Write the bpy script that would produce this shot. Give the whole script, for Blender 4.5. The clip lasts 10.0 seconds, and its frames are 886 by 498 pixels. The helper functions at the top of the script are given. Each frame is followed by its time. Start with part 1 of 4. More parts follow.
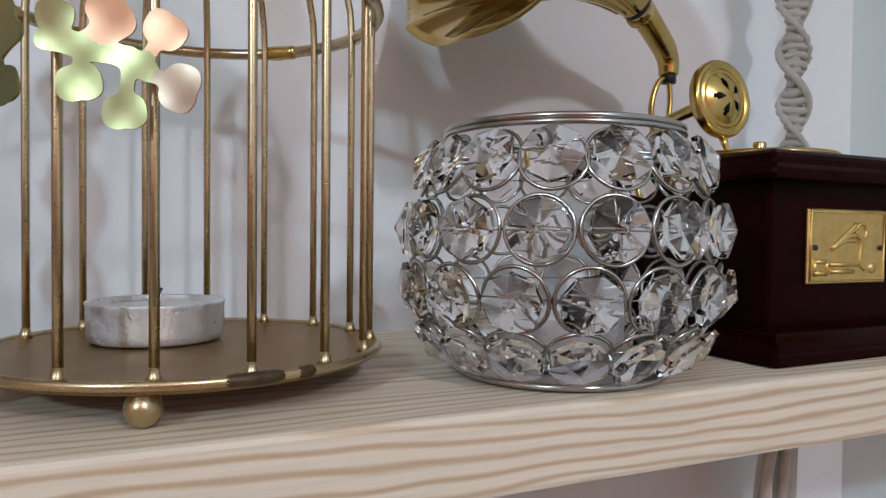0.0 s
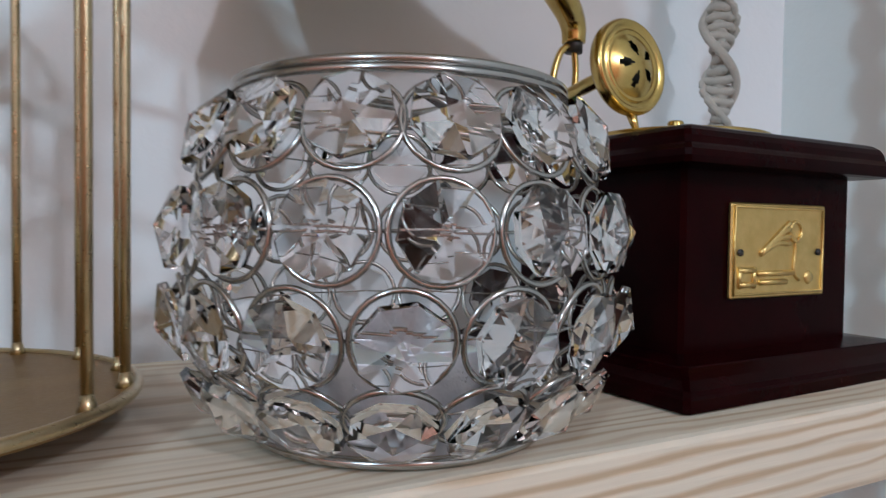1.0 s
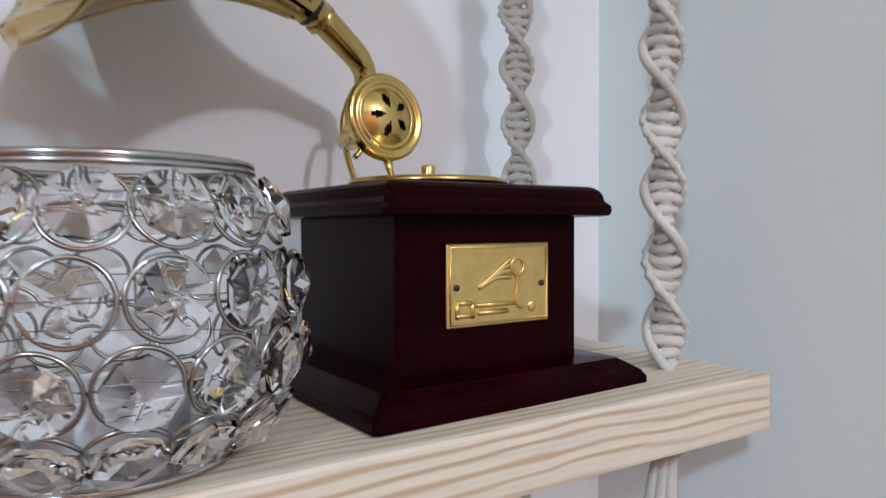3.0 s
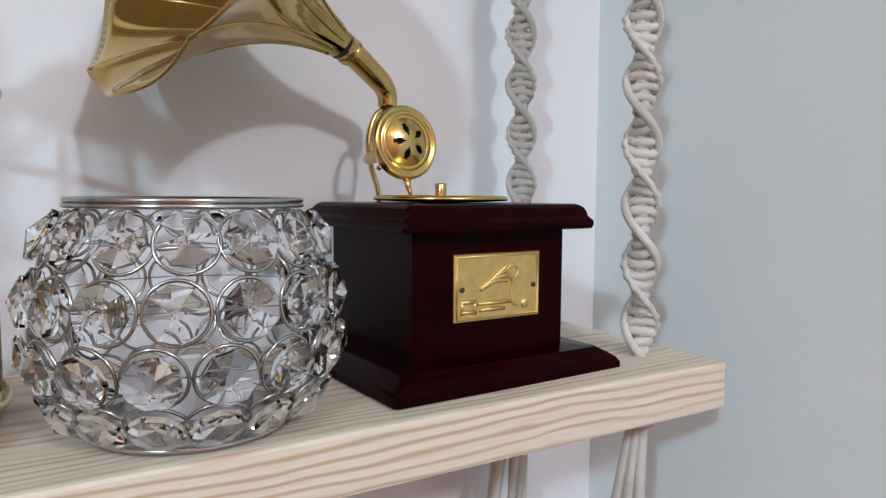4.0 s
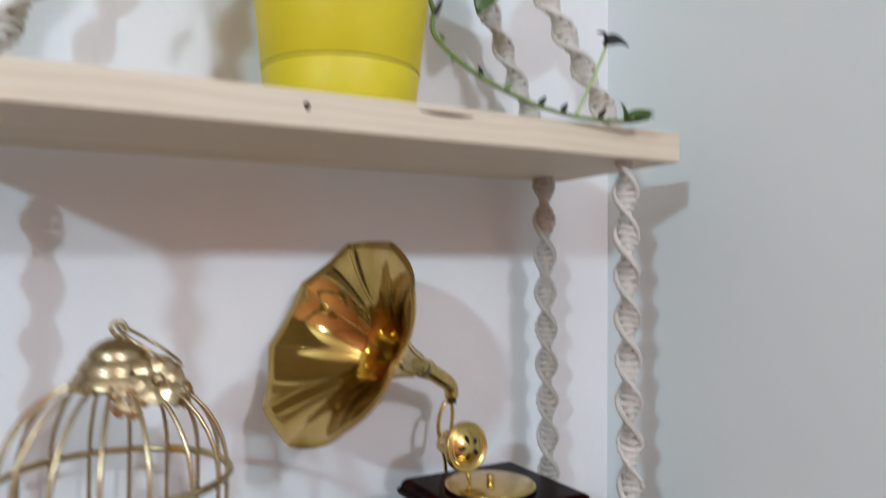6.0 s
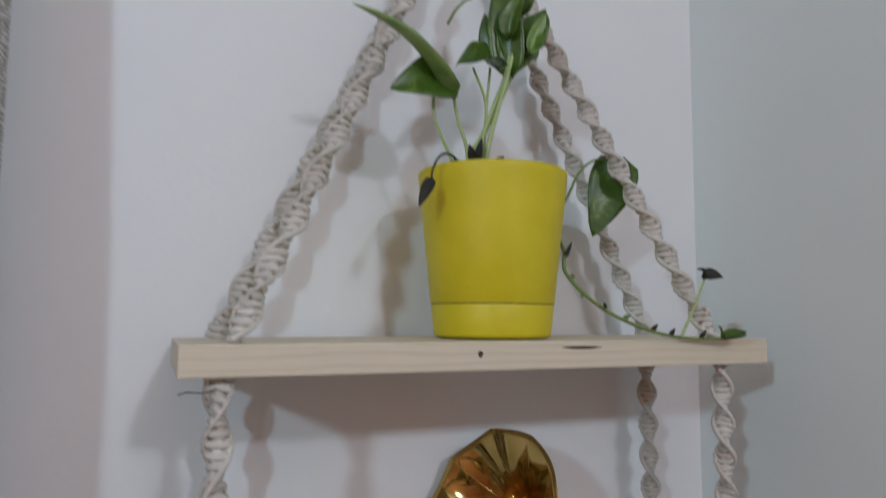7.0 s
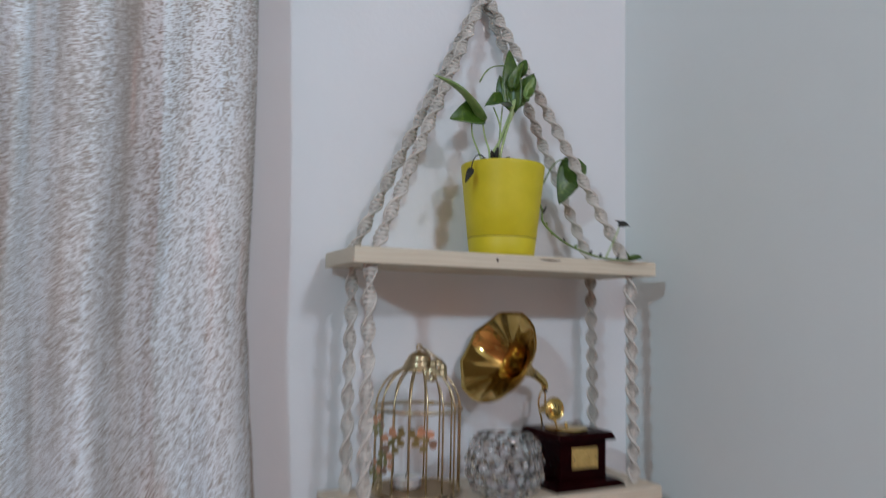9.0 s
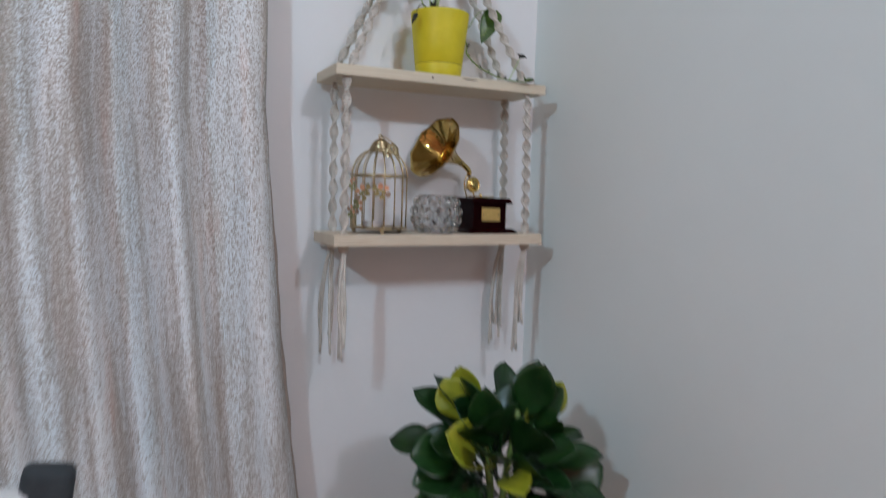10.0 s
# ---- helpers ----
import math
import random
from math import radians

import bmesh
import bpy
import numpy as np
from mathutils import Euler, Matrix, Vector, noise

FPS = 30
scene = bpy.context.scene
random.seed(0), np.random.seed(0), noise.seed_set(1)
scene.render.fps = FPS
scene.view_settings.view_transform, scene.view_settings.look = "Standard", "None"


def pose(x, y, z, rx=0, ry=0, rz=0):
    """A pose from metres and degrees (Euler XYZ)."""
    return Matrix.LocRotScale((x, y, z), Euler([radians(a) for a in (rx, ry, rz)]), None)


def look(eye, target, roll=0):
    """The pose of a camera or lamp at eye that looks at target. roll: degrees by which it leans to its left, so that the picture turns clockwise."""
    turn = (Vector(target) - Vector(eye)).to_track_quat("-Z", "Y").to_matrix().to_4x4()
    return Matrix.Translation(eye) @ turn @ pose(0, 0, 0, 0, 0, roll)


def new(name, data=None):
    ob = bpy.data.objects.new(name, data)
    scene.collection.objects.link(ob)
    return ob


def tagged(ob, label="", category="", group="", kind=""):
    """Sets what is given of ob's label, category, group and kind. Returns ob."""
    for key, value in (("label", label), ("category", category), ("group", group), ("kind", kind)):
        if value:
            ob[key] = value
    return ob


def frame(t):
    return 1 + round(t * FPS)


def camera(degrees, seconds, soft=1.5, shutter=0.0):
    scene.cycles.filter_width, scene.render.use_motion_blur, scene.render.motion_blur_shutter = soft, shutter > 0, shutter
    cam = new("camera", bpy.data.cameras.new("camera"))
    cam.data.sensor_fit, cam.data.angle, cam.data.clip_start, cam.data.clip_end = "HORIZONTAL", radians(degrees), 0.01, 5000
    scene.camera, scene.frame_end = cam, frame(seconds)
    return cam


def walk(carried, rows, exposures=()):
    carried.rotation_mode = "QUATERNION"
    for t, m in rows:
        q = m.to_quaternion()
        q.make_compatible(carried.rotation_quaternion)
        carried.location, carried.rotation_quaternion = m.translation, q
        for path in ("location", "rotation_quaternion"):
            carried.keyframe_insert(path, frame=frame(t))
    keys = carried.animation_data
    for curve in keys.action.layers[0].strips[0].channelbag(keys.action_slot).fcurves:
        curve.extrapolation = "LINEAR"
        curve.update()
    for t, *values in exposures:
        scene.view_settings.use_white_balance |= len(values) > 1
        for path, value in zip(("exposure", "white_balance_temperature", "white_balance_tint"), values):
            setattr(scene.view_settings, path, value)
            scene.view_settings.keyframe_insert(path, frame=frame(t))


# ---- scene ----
cam = camera(64.5, 10.0, soft=1.2, shutter=0.5)
PATH = [
    (0, (-0.1187, -0.2979, 1.2405), (0.645, 1.550, 1.192), 0.59),
    (0.3, (-0.1187, -0.2979, 1.2405), (0.679, 1.535, 1.194), 0.59),
    (0.5, (-0.0951, -0.2840, 1.2458), (0.719, 1.542, 1.217), 0.73),
    (1, (-0.0654, -0.2559, 1.2420), (0.842, 1.526, 1.183), 0.70),
    (1.5, (-0.0616, -0.2526, 1.2398), (0.921, 1.488, 1.172), 0.63),
    (2, (-0.0590, -0.2591, 1.2387), (0.933, 1.476, 1.151), 0.55),
    (2.3, (-0.0418, -0.2661, 1.2418), (0.952, 1.468, 1.163), 0.57),
    (2.5, (-0.0308, -0.2706, 1.2438), (0.964, 1.463, 1.170), 0.58),
    (2.7, (-0.0171, -0.2841, 1.2477), (1.029, 1.419, 1.189), -0.15),
    (3.8, (-0.0491, -0.3443, 1.2718), (0.960, 1.378, 1.144), -0.11),
    (4, (-0.0462, -0.3486, 1.2730), (0.956, 1.375, 1.117), 0.36),
    (4.5, (-0.0444, -0.3543, 1.2784), (0.963, 1.368, 1.140), 0.13),
    (5, (-0.0531, -0.3775, 1.3108), (0.931, 1.361, 1.211), 0.19),
    (5.2, (-0.0628, -0.3853, 1.3146), (0.901, 1.365, 1.227), 0.40),
    (6.3, (-0.166, -0.489, 1.451), (0.735, 1.296, 1.518), 0.4),
    (6.5, (-0.196, -0.493, 1.47), (0.691, 1.298, 1.541), 0.5),
    (7, (-0.227, -0.549, 1.51), (0.531, 1.291, 1.705), 0.5),
    (7.5, (-0.24, -0.588, 1.518), (0.449, 1.259, 1.855), 0.9),
    (8, (-0.247, -0.61, 1.471), (0.383, 1.24, 1.898), 0.8),
    (8.5, (-0.316, -0.672, 1.475), (0.404, 1.171, 1.765), 1.3),
    (9, (-0.441, -0.898, 1.419), (0.365, 0.924, 1.604), 1.3),
    (9.5, (-0.561, -1.09, 1.356), (0.346, 0.693, 1.356), 1.6),
    (10, (-0.566, -1.333, 1.27), (0.289, 0.468, 1.12), 1.9),
]
walk(cam, [(t, look(eye, target, roll)) for t, eye, target, roll in PATH],
     exposures=[(0.0, -0.46, 6480, 10), (0.5, -0.5, 6330, 10), (1.0, -0.47, 6230, 9), (1.5, -0.12, 6250, 9), (2.5, -0.19, 6250, 9), (3.8, -0.08, 6320, 9), (4.5, -0.13, 6380, 9), (5.2, -0.08, 6400, 9), (6.5, -0.56, 6500, 10), (7.2, -1.05, 6500, 10), (8.2, -1.01, 6450, 10), (9.0, -0.93, 6320, 9.5), (9.5, -0.93, 6320, 9.5), (10.0, -0.8, 6370, 9.5)])

# ---- light ----
world = bpy.data.worlds.new("room_air")
scene.world = world
world.use_nodes = True
world.node_tree.nodes["Background"].inputs[0].default_value = (0.8, 0.86, 1.0, 1)
world.node_tree.nodes["Background"].inputs[1].default_value = 0.025


def bulb(name, at, radius, watts, colour):
    d = bpy.data.lights.new(name, "POINT")
    d.shadow_soft_size, d.energy, d.color = radius, watts, colour
    ob = new(name, d)
    ob.location = at
    return ob


bulb("wall_bulb_left", (-1.55, -1.60, 2.08), 0.055, 88, (0.535, 0.790, 0.965))
bulb("wall_bulb_front", (0.16, -2.30, 2.40), 0.07, 76, (0.712, 0.778, 0.905))

# ---- materials ----


def mat(name, colour, rough=0.5, metal=0.0, **kw):
    m = bpy.data.materials.new(name)
    m.use_nodes = True
    b = m.node_tree.nodes["Principled BSDF"]
    b.inputs["Base Color"].default_value = (*colour, 1)
    b.inputs["Roughness"].default_value = rough
    b.inputs["Metallic"].default_value = metal
    for k, v in kw.items():
        b.inputs[k.replace("_", " ")].default_value = v
    return m


def node(m, kind, **inputs):
    n = m.node_tree.nodes.new(kind)
    for k, v in inputs.items():
        n.inputs[k.replace("_", " ")].default_value = v
    return n


def link(m, a, out, b, inp):
    m.node_tree.links.new(a.outputs[out], b.inputs[inp])


def coords(m, scale=(1, 1, 1), rot=(0, 0, 0), loc=(0, 0, 0)):
    tc = node(m, "ShaderNodeTexCoord")
    mp = node(m, "ShaderNodeMapping", Scale=scale, Rotation=rot, Location=loc)
    link(m, tc, "Object", mp, "Vector")
    return mp


def noise_tex(m, vec, scale, detail=4, rough=0.6, dist=0.0):
    n = node(m, "ShaderNodeTexNoise", Scale=scale, Detail=detail, Roughness=rough, Distortion=dist)
    link(m, vec, "Vector", n, "Vector")
    return n


def ramp(m, src, out, stops):
    r = node(m, "ShaderNodeValToRGB")
    e = r.color_ramp.elements
    while len(e) < len(stops):
        e.new(0.5)
    for el, (p, c) in zip(e, stops):
        el.position = p
        el.color = (*c, 1) if len(c) == 3 else c
    link(m, src, out, r, "Fac")
    return r


def bump(m, src, out, strength, distance, after=None):
    b = node(m, "ShaderNodeBump", Strength=strength, Distance=distance)
    link(m, src, out, b, "Height")
    if after:
        link(m, after, "Normal", b, "Normal")
    link(m, b, "Normal", m.node_tree.nodes["Principled BSDF"], "Normal")
    return b


def colour_from(m, r, out="Color"):
    link(m, r, out, m.node_tree.nodes["Principled BSDF"], "Base Color")


def rough_from(m, src, out, lo, hi):
    mr = node(m, "ShaderNodeMapRange")
    mr.inputs["To Min"].default_value, mr.inputs["To Max"].default_value = lo, hi
    link(m, src, out, mr, "Value")
    link(m, mr, "Result", m.node_tree.nodes["Principled BSDF"], "Roughness")


def blotchy(name, c1, c2, rough, scale, metal=0.0, relief=0.0, fine=600, spread=0.08, **kw):
    """A base colour that drifts between two tones, with worn gloss and fine relief."""
    m = mat(name, c1, rough, metal, **kw)
    v = coords(m)
    a = noise_tex(m, v, scale, 5)
    colour_from(m, ramp(m, a, "Fac", [(0.32, c1), (0.68, c2)]))
    f = noise_tex(m, v, fine, 3)
    rough_from(m, f, "Fac", max(0.02, rough - spread), rough + spread)
    if relief:
        bump(m, f, "Fac", 0.4, relief)
    return m


def pine(name, tones, centre, scale, contrast):
    m = mat(name, tones[0], 0.55)
    v = coords(m, (0.06, 1, 1), (0, 0, 0.02), centre)
    warp = noise_tex(m, coords(m, (2.2, 9, 9)), 3.0, 3)
    add = node(m, "ShaderNodeVectorMath")
    add.operation = "MULTIPLY_ADD"
    link(m, warp, "Color", add, 0)
    add.inputs[1].default_value = (0.0, 0.011, 0.011)
    link(m, v, "Vector", add, 2)
    w = node(m, "ShaderNodeTexWave", Scale=scale, Distortion=1.6, Detail=3.0)
    w.inputs["Detail Scale"].default_value = 0.7
    w.wave_type, w.rings_direction, w.wave_profile = "RINGS", "X", "SIN"
    link(m, add, "Vector", w, "Vector")
    r = ramp(m, w, "Fac", [(0.0, tones[0]), (0.45, tones[0]), (0.72, tones[1]), (0.97, tones[2])])
    fade = ramp(m, noise_tex(m, coords(m, (3.0, 60, 60), (0, 0, 0), (1, 4, 2)), 1.0, 4), "Fac", [(0.32, (0, 0, 0)), (0.54, (1, 1, 1))])
    soft = node(m, "ShaderNodeMix")
    soft.data_type = "RGBA"
    link(m, fade, "Color", soft, 0)
    soft.inputs[6].default_value = (*[0.6 * a + 0.4 * b for a, b in zip(tones[0], tones[1])], 1)
    m.node_tree.links.new(r.outputs["Color"], soft.inputs[7])
    fibre = noise_tex(m, coords(m, (14, 500, 500)), 1.0, 4)
    fr = ramp(m, fibre, "Fac", [(0.3, (1 - contrast,) * 3), (0.7, (1, 1, 1))])
    mx = node(m, "ShaderNodeMix")
    mx.data_type, mx.blend_type = "RGBA", "MULTIPLY"
    mx.inputs[0].default_value = 1.0
    m.node_tree.links.new(soft.outputs[2], mx.inputs[6])
    m.node_tree.links.new(fr.outputs["Color"], mx.inputs[7])
    m.node_tree.links.new(mx.outputs[2], m.node_tree.nodes["Principled BSDF"].inputs["Base Color"])
    bump(m, fibre, "Fac", 0.25, 0.0004)
    return m


WALL = blotchy("white_wall_paint", (0.78, 0.775, 0.775), (0.82, 0.815, 0.82), 0.75, 3.0, relief=0.0006, fine=140)
SIDE = blotchy("pale_grey_wall_paint", (0.785, 0.83, 0.815), (0.82, 0.86, 0.845), 0.7, 2.5, relief=0.0006, fine=140)
# Unseen room surfaces: red-brown and tan colours chosen to warm the bounced light.
ROOM = blotchy("red_brown_bounce_wall", (0.50, 0.225, 0.155), (0.54, 0.25, 0.17), 0.8, 2.0)
CEIL = blotchy("warm_bounce_ceiling", (0.60, 0.48, 0.42), (0.64, 0.52, 0.45), 0.85, 2.0)
FLOOR = blotchy("brown_bounce_floor", (0.27, 0.15, 0.085), (0.33, 0.19, 0.11), 0.35, 2.0)
PINE_LOW = pine("striped_pine", ((0.77, 0.665, 0.53), (0.70, 0.56, 0.41), (0.57, 0.41, 0.265)), (0.0, -0.022, 0.062), 112, 0.14)
PINE_UP = pine("pale_pine", ((0.70, 0.605, 0.465), (0.69, 0.59, 0.445), (0.65, 0.545, 0.40)), (0.0, -0.05, 0.16), 60, 0.07)
DARK = mat("dark_knot_wood", (0.07, 0.035, 0.02), 0.7)
BRASS_SATIN = blotchy("satin_gold_metal", (0.60, 0.49, 0.31), (0.48, 0.38, 0.22), 0.3, 90, 1.0, fine=900, spread=0.1)
# One gold sheet in three colours: greenish, peach and brown reflections are painted in.
BRASS_LEAF = blotchy("gold_sheet_green_reflection", (0.45, 0.45, 0.235), (0.37, 0.37, 0.17), 0.36, 70, 1.0, fine=700, spread=0.06)
PEACH_REFLECT_LEAF = blotchy("gold_sheet_peach_reflection", (0.88, 0.53, 0.34), (0.80, 0.46, 0.28), 0.42, 60, 0.85, fine=700, spread=0.06)
BROWN_REFLECT_LEAF = blotchy("gold_sheet_brown_reflection", (0.46, 0.34, 0.25), (0.38, 0.28, 0.20), 0.36, 80, 0.9, fine=700, spread=0.06)
PLATE = blotchy("dull_gold_tray", (0.26, 0.16, 0.065), (0.34, 0.22, 0.09), 0.42, 60, 0.85, relief=0.0002, fine=900)
HORN = blotchy("polished_brass", (0.54, 0.38, 0.125), (0.43, 0.295, 0.085), 0.08, 50, 1.0, fine=400, spread=0.05)
BRASS_BRIGHT = blotchy("bright_brass", (0.68, 0.50, 0.19), (0.56, 0.39, 0.12), 0.22, 120, 1.0, fine=700)
PLAQUE = blotchy("stamped_brass", (0.78, 0.56, 0.22), (0.66, 0.45, 0.15), 0.35, 200, 0.9, relief=0.0003, fine=900)
MAHOGANY = blotchy("dark_red_lacquer", (0.0075, 0.0004, 0.0007), (0.015, 0.0009, 0.0013), 0.22, 70, relief=0.0001, fine=500, Specular_IOR_Level=0.035)
CHROME = mat("nickel_wire", (0.47, 0.46, 0.44), 0.2, 1.0)
BURNT = blotchy("burnt_brown_metal", (0.045, 0.028, 0.014), (0.10, 0.065, 0.03), 0.45, 300, 0.5)
# Black of the joint, wick and pins, and of discs standing for inner shade.
BLACK_AND_SHADE = mat("black_parts_and_shade", (0.02, 0.018, 0.016), 0.5)
ALU = blotchy("crimped_aluminium", (0.86, 0.86, 0.90), (0.74, 0.74, 0.79), 0.30, 150, 0.55, relief=0.0014, fine=260)
WAX = mat("white_wax", (0.82, 0.80, 0.76), 0.45, Subsurface_Weight=0.2)
YELLOW = blotchy("yellow_plastic", (0.60, 0.49, 0.006), (0.68, 0.56, 0.014), 0.5, 22, relief=0.0002, fine=500)
SOIL = blotchy("dark_potting_soil", (0.03, 0.018, 0.01), (0.06, 0.04, 0.025), 0.95, 160, relief=0.004, fine=300)
CRYSTAL = mat("cut_crystal", (0.99, 0.99, 1.0), 0.0, Transmission_Weight=1.0, IOR=1.46)
STEM = blotchy("green_stem", (0.30, 0.42, 0.13), (0.46, 0.55, 0.26), 0.45, 60)
VINE = blotchy("vine_stem", (0.12, 0.19, 0.04), (0.19, 0.26, 0.07), 0.5, 80)
DRY = blotchy("dried_leaf", (0.012, 0.014, 0.010), (0.03, 0.026, 0.018), 0.7, 120)
DARKLEAF = blotchy("glossy_dark_leaf", (0.004, 0.024, 0.005), (0.014, 0.055, 0.010), 0.34, 25)
LIMELEAF = blotchy("yellow_green_leaf", (0.22, 0.27, 0.015), (0.34, 0.33, 0.02), 0.45, 25)
TERRA = blotchy("brown_clay_pot", (0.30, 0.14, 0.08), (0.36, 0.18, 0.10), 0.75, 15)
CLOTH_DARK = blotchy("charcoal_cloth", (0.025, 0.03, 0.034), (0.04, 0.045, 0.05), 0.9, 40, relief=0.001)
CLOTH_PALE = blotchy("pale_cloth", (0.55, 0.54, 0.54), (0.62, 0.61, 0.60), 0.9, 40, relief=0.001)


def pothos_leaf():
    m = mat("variegated_leaf", (0.06, 0.2, 0.03), 0.35)
    v = coords(m, (1, 1, 1))
    n = noise_tex(m, v, 55, 4, 0.6, 1.5)
    colour_from(m, ramp(m, n, "Fac", [(0.30, (0.032, 0.072, 0.006)), (0.56, (0.062, 0.125, 0.012)), (0.70, (0.15, 0.23, 0.03)), (0.82, (0.28, 0.34, 0.09))]))
    bump(m, noise_tex(m, v, 300, 2), "Fac", 0.2, 0.0006)
    return m


LEAF = pothos_leaf()
PALELEAF = blotchy("pale_leaf_underside", (0.13, 0.24, 0.05), (0.30, 0.40, 0.14), 0.4, 45, relief=0.0003, fine=250)


def cotton():
    m = mat("cotton_cord", (0.72, 0.66, 0.58), 0.92)
    v = coords(m)
    a = noise_tex(m, v, 35, 4)
    colour_from(m, ramp(m, a, "Fac", [(0.3, (0.52, 0.465, 0.405)), (0.7, (0.70, 0.65, 0.59))]))
    bump(m, noise_tex(m, v, 900, 3), "Fac", 0.6, 0.0008)
    m.node_tree.nodes["Principled BSDF"].inputs["Sheen Weight"].default_value = 0.2
    return m


COTTON = cotton()


def crinkle():
    """Chenille-like cloth: pale broken strokes, upright and level, over a taupe ground; upright bands also carry fold
    shade in the colour.
    """
    m = mat("crinkled_woven_fabric", (0.6, 0.55, 0.5), 0.8)
    warp = noise_tex(m, coords(m, (540, 540, 210)), 1.0, 2, 0.5, 0.3)
    weft = noise_tex(m, coords(m, (200, 200, 540)), 1.0, 2, 0.5, 0.3)
    pick = ramp(m, noise_tex(m, coords(m, (120, 120, 120), (0, 0, 0), (5, 2, 1)), 1.0, 1), "Fac", [(0.47, (0, 0, 0)), (0.53, (1, 1, 1))])
    patch = noise_tex(m, coords(m, (20, 20, 1.2)), 1.0, 3, 0.6)
    pink = noise_tex(m, coords(m, (22, 22, 3.0), (0, 0, 0), (3, 1, 2)), 1.0, 2)

    def blend(a, b, fac=None, amount=1.0, kind="MIX"):
        mx = node(m, "ShaderNodeMix")
        mx.data_type, mx.blend_type = "RGBA", kind
        mx.inputs[0].default_value = amount
        if fac:
            m.node_tree.links.new(fac.outputs["Color"], mx.inputs[0])
        m.node_tree.links.new(a, mx.inputs[6])
        m.node_tree.links.new(b, mx.inputs[7])
        return mx.outputs[2]

    stroke = blend(warp.outputs["Fac"], weft.outputs["Fac"], pick)
    sums = node(m, "ShaderNodeMath")
    sums.operation = "MULTIPLY_ADD"
    sums.inputs[1].default_value = 0.42
    link(m, patch, "Fac", sums, 0)
    m.node_tree.links.new(stroke, sums.inputs[2])
    pile = ramp(m, sums, "Value", [(0.665, (0, 0, 0)), (0.725, (1, 1, 1))])
    ground = ramp(m, pink, "Fac", [(0.42, (0.39, 0.34, 0.295)), (0.62, (0.42, 0.35, 0.30)), (0.74, (0.57, 0.40, 0.34))])
    yarn = ramp(m, pink, "Fac", [(0.40, (0.82, 0.85, 0.88)), (0.62, (0.85, 0.84, 0.84)), (0.76, (0.86, 0.78, 0.75))])
    # Fold shading put into the yarn colour as upright darker bands.
    fold_shade = ramp(m, patch, "Fac", [(0.38, (0.84, 0.80, 0.76)), (0.52, (1, 1, 1))])
    yarn_out = blend(yarn.outputs["Color"], fold_shade.outputs["Color"], None, 1.0, "MULTIPLY")
    out = blend(ground.outputs["Color"], yarn_out, pile)
    m.node_tree.links.new(out, m.node_tree.nodes["Principled BSDF"].inputs["Base Color"])
    b1 = bump(m, pile, "Color", 0.55, 0.0012)
    bump(m, noise_tex(m, coords(m), 900, 2), "Fac", 0.4, 0.0006, b1)
    return m


CURTAIN = crinkle()
# Darker than the cloth: the shade on the turned-back edge is in this colour.
HEM = blotchy("shaded_hem_taupe", (0.36, 0.285, 0.24), (0.44, 0.36, 0.31), 0.9, 60, relief=0.001, fine=500)

# ---- mesh helpers ----


def mesh_of(name, verts, faces, material, smooth=True):
    me = bpy.data.meshes.new(name)
    me.from_pydata([tuple(v) for v in verts], [], faces)
    me.materials.append(material)
    if smooth:
        me.polygons.foreach_set("use_smooth", [True] * len(me.polygons))
    me.update()
    return me


def place(name, me, parent=None, label="", m=None):
    ob = new(name, me)
    if parent:
        ob.parent = parent
    if m is not None:
        ob.matrix_basis = m
    if label:
        ob["label"] = label
    return ob


def part(name, bm, material, parent, label="", smooth=True):
    me = bpy.data.meshes.new(name)
    bm.normal_update()
    bm.to_mesh(me)
    bm.free()
    me.materials.append(material)
    if smooth:
        me.polygons.foreach_set("use_smooth", [True] * len(me.polygons))
    return place(name, me, parent, label)


def thing(name, at, label, category, group=""):
    ob = new(name)
    ob.location = at
    ob.empty_display_size = 0.02
    return tagged(ob, label, category, group)


def box(x0, x1, y0, y1, z0, z1, bevel=0.0, segs=2):
    bm = bmesh.new()
    bmesh.ops.create_cube(bm, size=1.0)
    for v in bm.verts:
        v.co = Vector(((x0 + x1) / 2 + v.co.x * (x1 - x0), (y0 + y1) / 2 + v.co.y * (y1 - y0), (z0 + z1) / 2 + v.co.z * (z1 - z0)))
    if bevel:
        bmesh.ops.bevel(bm, geom=bm.edges[:], offset=bevel, segments=segs, affect="EDGES", profile=0.6)
    return bm


def lathe(profile, n=48, close=False):
    """Verts and faces of a turned form from (radius, height) pairs."""
    vs, fs = [], []
    for r, z in profile:
        for i in range(n):
            a = 2 * math.pi * i / n
            vs.append((r * math.cos(a), r * math.sin(a), z))
    k = len(profile)
    for j in range(k if close else k - 1):
        for i in range(n):
            a, b = j * n + i, j * n + (i + 1) % n
            c, d = ((j + 1) % k) * n + (i + 1) % n, ((j + 1) % k) * n + i
            fs.append((a, b, c, d))
    return vs, fs


